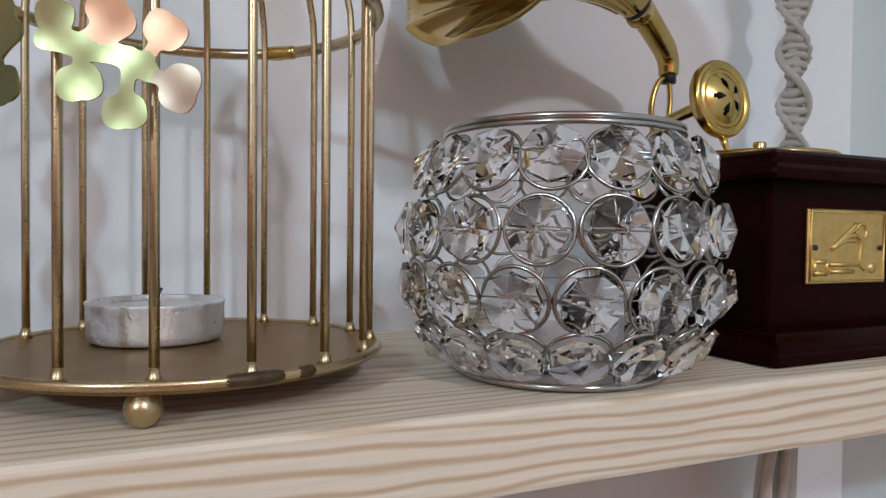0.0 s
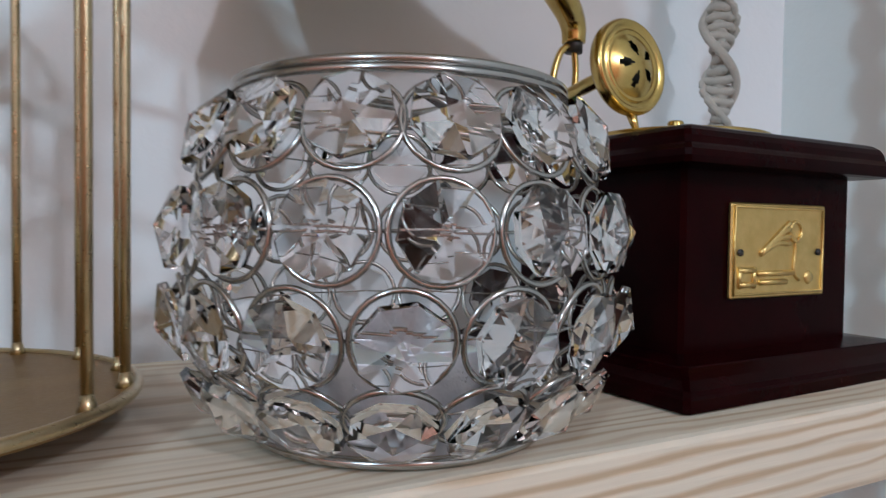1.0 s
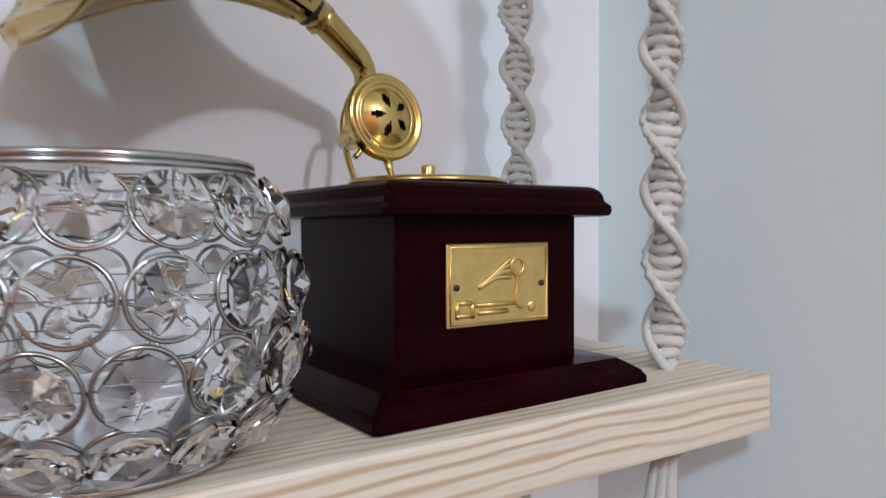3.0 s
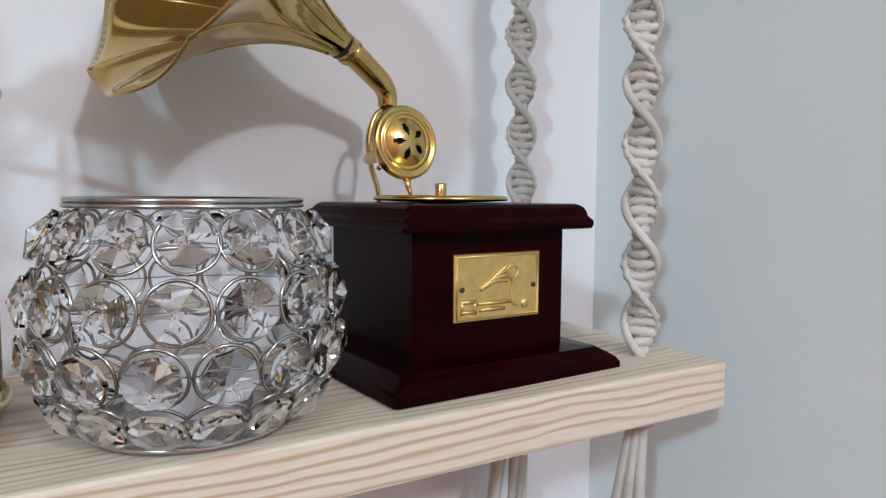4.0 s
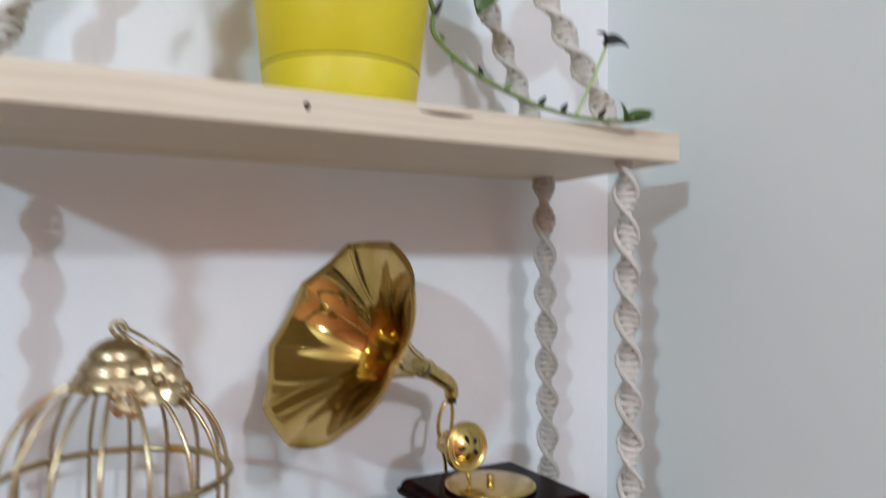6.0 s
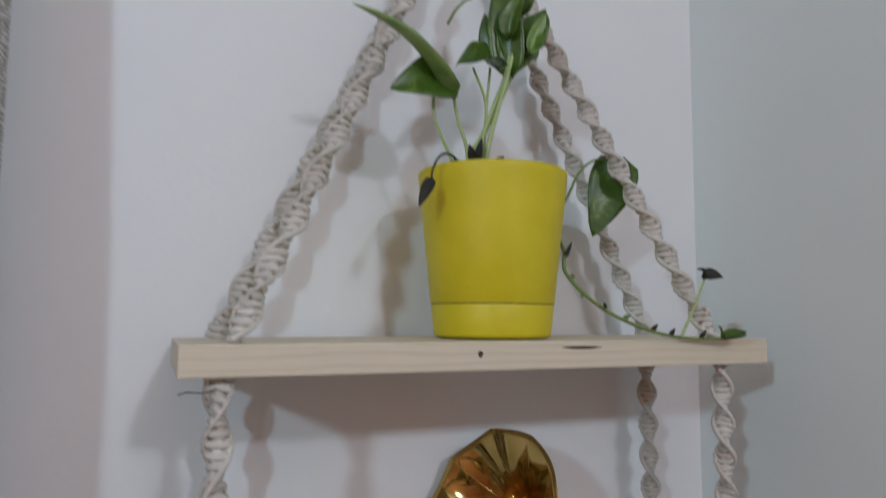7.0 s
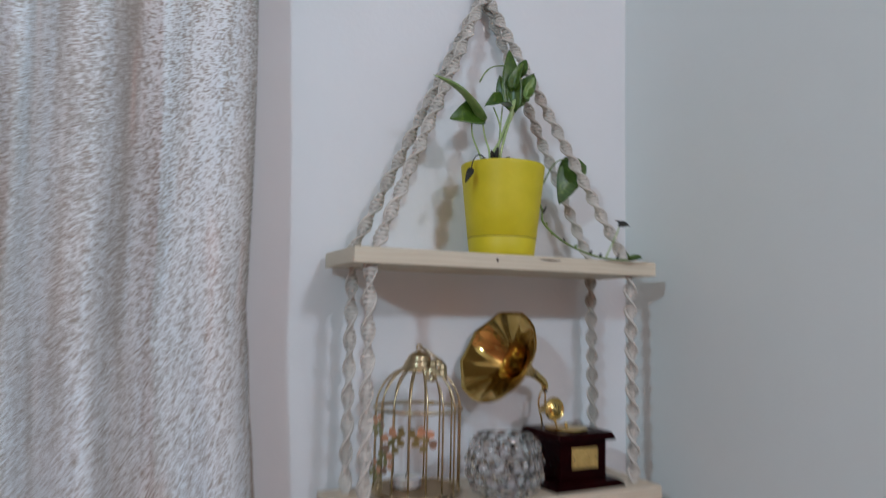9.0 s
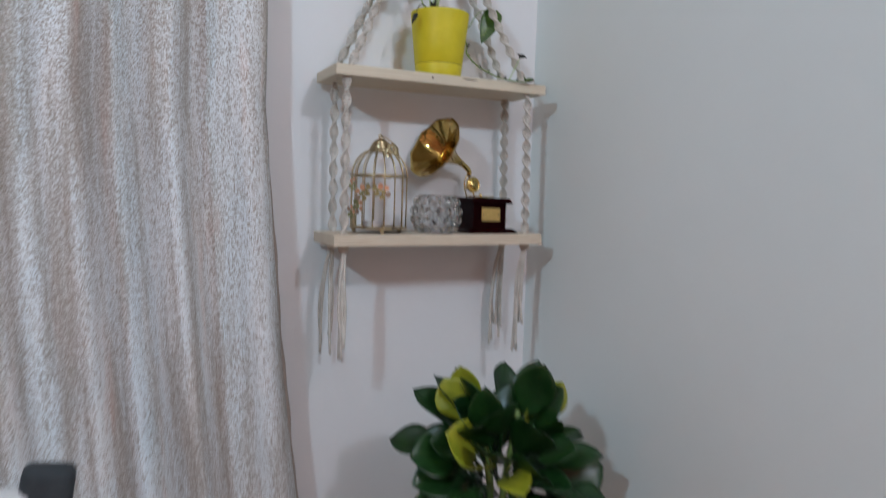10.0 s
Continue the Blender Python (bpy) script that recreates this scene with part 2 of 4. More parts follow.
def tube(points, radius, sides=8, closed=False, taper=None):
    """Verts and faces of a round cord or wire along points."""
    pts = [Vector(p) for p in points]
    vs, fs, k = [], [], len(points)
    up = Vector((0.13, 0.21, 0.97))
    last = None
    for i, p in enumerate(pts):
        a = pts[(i - 1) % k] if closed or i else p
        b = pts[(i + 1) % k] if closed or i < k - 1 else p
        d = (b - a).normalized()
        u = last if last else d.cross(up if abs(d.dot(up)) < 0.95 else Vector((1, 0, 0)))
        u = (u - d * u.dot(d)).normalized()
        last = u
        w = d.cross(u)
        r = radius if taper is None else radius * taper[i]
        for s in range(sides):
            t = 2 * math.pi * s / sides
            vs.append(p + u * (r * math.cos(t)) + w * (r * math.sin(t)))
    for i in range(k if closed else k - 1):
        for s in range(sides):
            a, b = i * sides + s, i * sides + (s + 1) % sides
            c, d = ((i + 1) % k) * sides + (s + 1) % sides, ((i + 1) % k) * sides + s
            fs.append((a, b, c, d))
    if not closed:
        fs.append(tuple(range(sides))[::-1])
        fs.append(tuple(range((k - 1) * sides, k * sides)))
    return vs, fs


def merge(*pieces):
    vs, fs = [], []
    for v, f in pieces:
        o = len(vs)
        vs += v
        fs += [tuple(i + o for i in q) for q in f]
    return vs, fs


def circle(centre, r, n, axis="z", start=0.0):
    out = []
    for i in range(n):
        a = start + 2 * math.pi * i / n
        c, s = r * math.cos(a), r * math.sin(a)
        out.append(Vector(centre) + Vector({"z": (c, s, 0), "y": (c, 0, s), "x": (0, c, s)}[axis]))
    return out


def spline(points, n=8):
    """Smooth line through points."""
    p = [Vector(q) for q in points]
    p = [2 * p[0] - p[1]] + p + [2 * p[-1] - p[-2]]
    out = []
    for i in range(1, len(p) - 2):
        for k in range(n):
            t = k / n
            out.append(0.5 * ((2 * p[i]) + (p[i + 1] - p[i - 1]) * t + (2 * p[i - 1] - 5 * p[i] + 4 * p[i + 1] - p[i + 2]) * t * t
                              + (3 * p[i] - p[i - 1] - 3 * p[i + 1] + p[i + 2]) * t ** 3))
    out.append(p[-2])
    return out


# ---- structure ----
WY, WX = 0.010, 0.281


def slab(name, x0, x1, y0, y1, z0, z1, material, label):
    ob = part(name, box(x0, x1, y0, y1, z0, z1), material, None, smooth=False)
    return tagged(ob, label, name.split("_")[0], kind="structure")


slab("wall_north", -2.6, WX, WY, WY + 0.12, 0, 2.7, WALL, "plain white painted wall behind the hanging shelves")
slab("wall_east", WX, WX + 0.12, -3.4, WY + 0.12, 0, 2.7, SIDE, "plain pale grey painted side wall of the corner")
# The remaining sides are unseen and added to bounce warm light into the corner.
slab("wall_west", -2.72, -2.6, -3.4, WY + 0.12, 0, 2.7, ROOM, "unseen red-brown wall behind the camera, warming the bounced light")
slab("wall_south", -2.72, WX + 0.12, -3.52, -3.4, 0, 2.7, ROOM, "unseen red-brown wall closing the room, warming the bounced light")
slab("floor", -2.72, WX + 0.12, -3.52, WY + 0.12, -0.1, 0, FLOOR, "unseen brown floor of the room, warming the bounced light")
slab("ceiling", -2.72, WX + 0.12, -3.52, WY + 0.12, 2.7, 2.8, CEIL, "unseen warm-tinted ceiling, bouncing light into the room")

# ---- shelves ----
LZ, UZ = 1.200, 1.4955
TILT = 0.012  # the lower board hangs a little lower at its left end


def low_z(x):
    return LZ + TILT * (x - 0.11)



def shelf(name, x0, x1, y0, y1, z0, z1, material, label, lean):
    base = thing(name, ((x0 + x1) / 2, (y0 + y1) / 2, z0), label, "shelf", "hanging shelves")
    bm = box(x0, x1, y0, y1, z0, z1, 0.0016, 2)
    for v in bm.verts:
        v.co.z += lean * (v.co.x - 0.11)
        v.co -= base.location
    part("board", bm, material, base, smooth=False)
    return base


low = shelf("wall_shelf", -0.215, 0.213, -0.150, -0.014, LZ - 0.021, LZ, PINE_LOW, "striped pine board hung in cotton ropes, holding ornaments", TILT)
upp = shelf("wall_shelf", -0.213, 0.217, -0.136, -0.006, UZ - 0.019, UZ, PINE_UP, "pale pine board hung in cotton ropes, holding a yellow pot", 0.004)


def wood_mark(x, z, w, h):
    vs = [Vector((x - upp.location.x + w * math.cos(a) * (1 + 0.2 * math.sin(3 * a)), -0.1363 - upp.location.y, z - upp.location.z + h * math.sin(a)))
          for a in [2 * math.pi * i / 14 for i in range(14)]]
    back = [v + Vector((0, 0.0015, 0)) for v in vs]
    fs = [tuple(range(14))] + [(i, (i + 1) % 14, 14 + (i + 1) % 14, 14 + i) for i in range(14)]
    return mesh_of("wood_mark", vs + back, fs, DARK, False)


place("knot", wood_mark(-0.030, 1.4868, 0.0017, 0.0022), upp, "small dark knot")
place("crack", wood_mark(0.0470, 1.4905, 0.0155, 0.0011), upp, "thin dark split in the front edge")

# ---- macrame ropes ----


def macrame(a, b, turn=0.0, half=0.035, width=0.0052, loop=0.0027, edges=(0.0023, 0.0014), pitch=0.0058, hand=-1):
    """A sennit of half knots twisted into a spiral: stacked plump loops, level with the floor, between a stout and a thin edge cord."""
    a, b = Vector(a), Vector(b)
    d = (b - a)
    length = d.length
    d.normalize()
    e1 = d.cross(Vector((0, 1, 0.02))).normalized()
    e2 = d.cross(e1)
    knots, k = [], int(length / pitch)
    rnd = random.Random(int(abs(a.x + b.z) * 1e4))
    for i in range(k):
        s = length * (i + 0.5 + rnd.uniform(-0.08, 0.08)) / k
        th = hand * math.pi * s / half + turn
        u, n = e1 * math.cos(th) + e2 * math.sin(th), e2 * math.cos(th) - e1 * math.sin(th)
        w = width * rnd.uniform(0.90, 1.08)
        level = -0.7 * u.z / d.z
        skew = rnd.uniform(-0.12, 0.12)
        ring = [a + d * (s + w * math.cos(t) * (level + skew) + 0.0010 * math.sin(t)) + u * (w * math.cos(t)) + n * (0.0020 * math.sin(t))
                for t in [2 * math.pi * j / 12 for j in range(12)]]
        knots.append(tube(ring, loop * rnd.uniform(0.88, 1.06), 7, True))
    cords = []
    for sign, fat in zip((1, -1), edges):
        line = []
        m = int(length / 0.0015)
        for i in range(m + 1):
            s = length * i / m
            th = hand * math.pi * s / half + turn
            u = e1 * math.cos(th) + e2 * math.sin(th)
            n = e2 * math.cos(th) - e1 * math.sin(th)
            scallop = 0.0007 * math.sin(2 * math.pi * s * k / length) if fat < 0.0018 else 0.0
            line.append(a + d * s + u * (sign * (width + 0.0016 + scallop)) + n * (sign * 0.0012))
        cords.append(tube(line, fat, 7))
    core = tube([a, b], 0.0034, 8)
    return knots, cords, core


hanger = thing("macrame_hanger", (0.008, 0.0, 1.88), "twisted cream cotton macrame ropes carrying both shelves", "rope hanger")


def hung(name, geo, material=COTTON, label=""):
    vs, fs = geo
    o = hanger.location
    return place(name, mesh_of(name, [Vector(v) - o for v in vs], fs, material), hanger, label)


TOP = Vector((0.010, -0.006, 1.876))
LEGS = (((-0.189, -0.122), (-0.006, -0.006), 0.3, 0.0355, 0.0), ((-0.184, -0.032), (-0.006, 0.004), 1.4, 0.0350, 0.0),
        ((0.1925, -0.119), (0.008, -0.006), 0.9, 0.0270, -0.007), ((0.1945, -0.026), (0.008, 0.004), 2.1, 0.0275, -0.007))
CHUNKY = dict(width=0.0055, loop=0.0026, edges=(0.0019, 0.0012), pitch=0.0061, hand=1)
RIBBON = dict(width=0.0054, loop=0.0022, edges=(0.0020, 0.0016), pitch=0.0045)
RIBBON_UP = dict(width=0.0050, loop=0.0023, edges=(0.0019, 0.0016), pitch=0.0052)
for (x, y), (ox, oy), turn, half, slant in LEGS:
    k, e, c = macrame((x, y, low_z(x) - 0.002), (x + slant, y, UZ - 0.018), turn, half, **(CHUNKY if x < 0 else RIBBON))
    hung("rope", merge(*k, c))
    for piece in e:
        hung("winding_cord", piece)
    k, e, c = macrame(((x + slant) * (0.97 if y < -0.1 else 1.01), y, UZ - 0.002), TOP + Vector((ox, oy, 0)), turn + 0.8, half, **(CHUNKY if x < 0 else RIBBON_UP))
    hung("rope", merge(*k, c))
    for piece in e:
        hung("winding_cord", piece)

hung("loose_thread", tube(spline([(-0.188, -0.124, UZ - 0.026), (-0.198, -0.130, UZ - 0.0285), (-0.207, -0.134, UZ - 0.0275), (-0.212, -0.134, UZ - 0.029)], 5), 0.00035, 5), BLACK_AND_SHADE, "thin dark loose thread")

# gathered top, hook and hanging tails
hung("wrapped_knot", merge(*[tube(circle(TOP + Vector((0, 0, 0.004 + 0.0048 * i)), 0.0098, 18), 0.003, 6, True) for i in range(5)],
                           tube([TOP, TOP + Vector((0, 0, 0.028))], 0.009, 10)))
hung("hanging_loop", tube(spline([TOP + Vector((-0.006, 0, 0.02)), TOP + Vector((-0.009, 0, 0.04)), TOP + Vector((0, 0.002, 0.056)),
                                  TOP + Vector((0.009, 0, 0.04)), TOP + Vector((0.006, 0, 0.02))], 6), 0.003, 7))
hook = thing("wall_hook", (0.010, WY, 1.922), "small dark metal hook screwed into the wall", "hook")
place("bracket", mesh_of("bracket", *tube(spline([(0, 0.004, 0.01), (0, -0.012, 0.008), (0, -0.026, 0.0), (0, -0.028, 0.012)], 6), 0.0022, 8), CHROME), hook)
rnd = random.Random(5)
for (x, y), _, turn, _, _ in LEGS:
    hung("end_knot", merge(*[tube(circle((x, y, low_z(x) - 0.026 - 0.004 * i), 0.0075 - 0.001 * i, 14), 0.0032, 6, True) for i in range(2)],
                           tube([(x, y, low_z(x) - 0.02), (x, y, low_z(x) - 0.034)], 0.007, 8)))
    for i in range(5 if x < 0 else 8):
        ax, ay, l = rnd.uniform(-0.011, 0.011), rnd.uniform(-0.007, 0.007), rnd.uniform(0.15, 0.215)
        sway = -0.009
        pts = [(x + ax * 0.3, y + ay * 0.3, LZ - 0.03), (x + sway * 0.8 + ax * 0.9, y + ay, LZ - 0.03 - l * 0.3),
               (x + sway + ax * 1.15 + rnd.uniform(-0.003, 0.003), y + ay, LZ - 0.03 - l * 0.65), (x + sway + ax * 1.1 + rnd.uniform(-0.005, 0.005), y + ay, LZ - 0.03 - l)]
        hung("tail_cord", tube(spline(pts, 7), 0.0027, 7))

# ---- bird cage ----
CX, CY, CR, CZ = -0.1096, -0.0837, 0.0546, 1.2092
cage = thing("bird_cage", (CX, CY, low_z(CX)), "small gold wire bird cage lantern with metal leaves and a tealight", "bird cage")
z0 = CZ - LZ
vs, fs = lathe([(0.0, z0 + 0.0005), (0.030, z0 + 0.0004), (0.0517, z0 + 0.0008), (0.0544, z0 + 0.0012), (0.0544, z0 - 0.0012), (0.0512, z0 - 0.0022), (0.0, z0 - 0.0022)], 64)
place("tray", mesh_of("tray", vs, fs, PLATE), cage, "dull gold round tray")
place("base_ring", mesh_of("base_ring", *tube(circle((0, 0, z0 + 0.0006), CR, 64), 0.0013, 8, True), BRASS_SATIN), cage)
RINGZ = 1.3065 - LZ
place("upper_ring", mesh_of("upper_ring", *tube(circle((0, 0, RINGZ), CR - 0.0008, 64), 0.0020, 8, True), BRASS_SATIN), cage)
CAPZ = 1.356 - LZ
for a0, a1, zz, rad, m, label in ((-84, -70, z0 + 0.0006, 0.0016, BURNT, "burnt dark weld patch"), (45, 58, RINGZ, 0.0025, BRASS_BRIGHT, "bright weld sleeve"), (-66, -61, z0 + 0.0006, 0.0015, BURNT, "burnt dark weld patch")):
    arc = [((CR - (0.0008 if zz > 0.05 else 0)) * math.cos(math.radians(a0 + (a1 - a0) * i / 6)), (CR - (0.0008 if zz > 0.05 else 0)) * math.sin(math.radians(a0 + (a1 - a0) * i / 6)), zz) for i in range(7)]
    place("weld_patch", mesh_of("weld_patch", *tube(arc, rad, 8, taper=[0.8, 1, 0.95, 1, 1.05, 1, 0.8]), m), cage, label)


def cage_bar():
    pts = [(CR - 0.0022, 0, z0), (CR - 0.0022, 0, z0 + 0.05), (CR - 0.0022, 0, RINGZ)]
    for i in range(1, 9):
        t = i / 8 * math.radians(74)
        pts.append(((CR - 0.0022) * math.cos(t), 0, RINGZ + (CAPZ - RINGZ) * math.sin(t) / math.sin(math.radians(74))))
    return mesh_of("cage_bar", *tube(pts, 0.00115, 8), BRASS_SATIN)


bar = cage_bar()
weld = mesh_of("weld", *tube([(CR - 0.0022, 0, z0 + 0.0005), (CR - 0.002, 0, z0 + 0.002), (CR - 0.0022, 0, z0 + 0.0042)], 0.0016, 8, taper=[1.25, 1.0, 0.7]), BRASS_SATIN)
for i in range(16):
    a = math.degrees(2 * math.pi * i / 16) - 122.2
    b = place("cage_bar", bar, cage, m=pose(0, 0, 0, 0, 0, a))
    place("weld", weld, b)
vs, fs = lathe([(0.0245, CAPZ - 0.0045), (0.0258, CAPZ - 0.0050), (0.0264, CAPZ - 0.0042), (0.0255, CAPZ - 0.0020), (0.0228, CAPZ + 0.0020), (0.0212, CAPZ + 0.0034), (0.0216, CAPZ + 0.0044), (0.0206, CAPZ + 0.0062),
                (0.0182, CAPZ + 0.0092), (0.0165, CAPZ + 0.0104), (0.0168, CAPZ + 0.0113), (0.0150, CAPZ + 0.0140), (0.0105, CAPZ + 0.0172), (0.0055, CAPZ + 0.0190), (0.0022, CAPZ + 0.0194), (0.0018, CAPZ + 0.0206), (0.0, CAPZ + 0.0208)], 48)
vs = [(v[0] * 0.86, v[1] * 0.86, v[2]) for v in vs]
place("cap", mesh_of("cap", vs, fs, BRASS_SATIN), cage)
place("top_loop", mesh_of("top_loop", *tube(circle((0, 0, CAPZ + 0.0240), 0.0034, 24, "y"), 0.0011, 8, True), BRASS_SATIN), cage)
place("carry_ring", mesh_of("carry_ring", *tube([Vector((0.0140 + 0.0150 * math.cos(t), -0.006 + 0.015 * math.sin(t), CAPZ + 0.0245 - 0.66 * (0.0140 + 0.0150 * math.cos(t)) + 0.12 * 0.015 * math.sin(t)))
                                                    for t in [2 * math.pi * i / 32 for i in range(32)]], 0.0009, 8, True), BRASS_SATIN), cage)
for i in range(3):
    a = math.radians(-102.5 + 120 * i)
    vs, fs = lathe([(0.0042 * math.sin(math.pi * j / 10), -0.0042 * math.cos(math.pi * j / 10)) for j in range(11)], 20)
    place("ball_foot", mesh_of("ball_foot", vs, fs, BRASS_SATIN), cage, m=pose(0.0507 * math.cos(a), 0.0507 * math.sin(a), 0.0042))


def sheet_leaf(outline, material, thick=0.0006, bend=0.0):
    """Thin stamped sheet from an outline of (x, z) in metres, slightly curled."""
    n = len(outline)
    cx, cz = sum(p[0] for p in outline) / n, sum(p[1] for p in outline) / n
    vs, fs = [], []
    for side in (-thick / 2, thick / 2):
        vs.append(Vector((cx, side - bend, cz)))
        for x, z in outline:
            vs.append(Vector((x, side, z)))
    for i in range(n):
        j = (i + 1) % n
        fs.append((0, 1 + i, 1 + j))
        fs.append((n + 1, n + 2 + j, n + 2 + i))
        fs.append((1 + i, n + 2 + i, n + 2 + j, 1 + j))
    me = mesh_of("metal_leaf", vs, fs, material, False)
    return me


def leaf_blade(cx, cz, r, ang, notch=0.35):
    """Outline of one rounded three-lobed leaf, pointing along ang."""
    out = []
    for i in range(28):
        t = 2 * math.pi * i / 28
        w = t if t < math.pi else t - 2 * math.pi
        q = r * (1 - 0.42 * math.exp(-((math.pi - abs(w)) / 0.8) ** 2) + 0.12 * math.exp(-((abs(w) - 0.95) / 0.4) ** 2) - 0.07 * math.exp(-(w / 0.3) ** 2))
        x, z = q * math.cos(t) * 1.08, q * math.sin(t) * 0.92
        out.append((cx + x * math.cos(ang) - z * math.sin(ang), cz + x * math.sin(ang) + z * math.cos(ang)))
    return out


LEAVES = ((0.0014, 0.0046, 0.0054, 0.55, -0.0040, -0.0010), (0.0130, 0.0015, 0.0046, 1.0, 0.0088, -0.0050), (0.0158, -0.0099, 0.0051, -0.35, 0.0090, -0.0066),
          (0.0048, -0.0147, 0.0046, -1.5, 0.0058, -0.0060), (-0.0047, -0.0088, 0.0048, -1.45, -0.0040, -0.0020), (-0.0095, 0.0040, 0.0040, 1.5, -0.0100, 0.0))
TWIG = ((-0.0118, -0.0004), (-0.0064, -0.0011), (-0.0001, -0.0025), (0.0057, -0.0040), (0.0095, -0.0065))


def spray_field(x, z):
    """Below zero inside the stamped outline of the twig and its six leaves."""
    total = 0.0

    def strip(ax, az, bx, bz, w):
        dx, dz = bx - ax, bz - az
        t = max(0.0, min(1.0, ((x - ax) * dx + (z - az) * dz) / (dx * dx + dz * dz)))
        return math.hypot(x - ax - t * dx, z - az - t * dz) - w

    parts = [strip(*p, *q2, 0.0022) for p, q2 in zip(TWIG, TWIG[1:])]
    for cx, cz, r, a, sx, sz in LEAVES:
        parts.append(strip(sx, sz, cx, cz, 0.0014))
        dx, dz = x - cx, z - cz
        w = (math.atan2(dz, dx) - a + math.pi) % (2 * math.pi) - math.pi
        q3 = r * (1 - 0.38 * math.exp(-((math.pi - abs(w)) / 0.8) ** 2) + 0.13 * math.exp(-((abs(w) - 0.95) / 0.4) ** 2) - 0.10 * math.exp(-(w / 0.28) ** 2))
        parts.append(math.hypot(dx, dz) - q3)
    low = min(parts)
    for p in parts:
        total += math.exp(-(p - low) / 0.0005)
    return low - 0.0005 * math.log(total)


def stamped_sheet():
    """The twig cut out of thin sheet metal, curved round the cage."""
    step = 0.00055
    xs, zs = [-0.020 + step * i for i in range(85)], [-0.020 + step * i for i in range(75)]
    f = [[spray_field(x, z) for x in xs] for z in zs]
    index, pts, faces = {}, [], []

    def vert(key, x, z):
        if key not in index:
            index[key] = len(pts)
            pts.append((x, z))
        return index[key]

    for j in range(len(zs) - 1):
        for i in range(len(xs) - 1):
            corners = [(i, j), (i + 1, j), (i + 1, j + 1), (i, j + 1)]
            poly = []
            for k in range(4):
                (a, c), (d, e) = corners[k], corners[(k + 1) % 4]
                u, v = f[c][a], f[e][d]
                if u <= 0:
                    poly.append(vert((a, c), xs[a], zs[c]))
                if (u <= 0) != (v <= 0):
                    t = u / (u - v)
                    poly.append(vert(tuple(sorted(((a, c), (d, e)))), xs[a] + t * (xs[d] - xs[a]), zs[c] + t * (zs[e] - zs[c])))
            if len(poly) > 2:
                faces.append(tuple(poly))
    r = CR + 0.0018
    n = len(pts)
    vs = []
    for side in (0.0006, 0.0):
        for x, z in pts:
            curl = 0.0002 * math.sin(x * 420) * math.cos(z * 380) - 9 * max(0.0, z + 0.001) ** 2 - 6 * max(0.0, x - 0.006) ** 2
            t = 0.35 * x / r
            vs.append(Vector((x, r - r * math.cos(t) - side + curl, z)))
    edge = {}
    for q4 in faces:
        for a, c in zip(q4, q4[1:] + q4[:1]):
            edge[(a, c)] = edge.get((a, c), 0) + 1
    rimf = [(c, a, a + n, c + n) for a, c in edge if (c, a) not in edge]
    me = mesh_of("leaf_spray", vs, faces + [tuple(i + n for i in reversed(q4)) for q4 in faces] + rimf, BRASS_LEAF, False)
    me.materials.append(PEACH_REFLECT_LEAF)
    me.materials.append(BROWN_REFLECT_LEAF)
    # Two leaves get the painted peach reflection, one the brown, the rest the greenish.
    slots = []
    for p in me.polygons:
        near = min(range(6), key=lambda k: math.hypot(p.center.x - LEAVES[k][0], p.center.z - LEAVES[k][1]) / LEAVES[k][2])
        inside = math.hypot(p.center.x - LEAVES[near][0], p.center.z - LEAVES[near][1]) < LEAVES[near][2] * 1.12
        slots.append({0: 1, 1: 1, 2: 2}.get(near, 0) if inside else 0)
    me.polygons.foreach_set("material_index", slots)
    return me


SHEET = stamped_sheet()


def vine_spray(deg, height, mirror=1, size=1.0, tilt=0):
    r = CR + 0.0018
    m = pose(r * math.cos(math.radians(deg)), r * math.sin(math.radians(deg)), height, 0, 0, deg + 90) @ pose(0, 0, 0, 0, tilt, 0) @ Matrix.Diagonal((mirror * size, 1, size, 1))
    return place("leaf_spray", SHEET, cage, m=m)


vine_spray(-109.4, 1.2820 - LZ, 1, 0.97)
vine_spray(-139, 1.2800 - LZ, -1, 1.0, -20)
vine_spray(-150, 1.2560 - LZ, 1, 0.9, 70)
vine_spray(-172, 1.2900 - LZ, 1, 0.9, -40)
vine_spray(-166, 1.2360 - LZ, -1, 0.9, 60)


def rosette(at, r, petals, tiltx, tiltz):
    """A layered metal blossom."""
    base = place("metal_blossom", mesh_of("metal_blossom", *lathe([(0, 0.0035), (r * 0.16, 0.003), (r * 0.2, 0.0)], 12), BRASS_SATIN), cage, m=pose(*at, tiltx, 0, tiltz))
    for k in range(petals):
        o = [(p[0], p[1]) for p in leaf_blade(r * 0.55, 0, r * 0.45, 0)]
        place("petal", sheet_leaf(o, BRASS_SATIN, 0.0005, -0.0015), base, m=pose(0, 0, 0.0005 * (k % 2), 90, 0, 0) @ pose(0, 0, 0, 0, 360 * k / petals, 18))
    return base


rosette((0.0165, -0.0225, CAPZ + 0.0005), 0.0125, 6, 62, 32)
rosette((0.0040, -0.0285, CAPZ - 0.0075), 0.0090, 5, 75, 5)
rosette((0.0270, -0.0150, CAPZ - 0.0070), 0.0090, 5, 72, 58)
rosette((-0.0560, -0.0220, z0 + 0.012), 0.0105, 6, 80, -66)

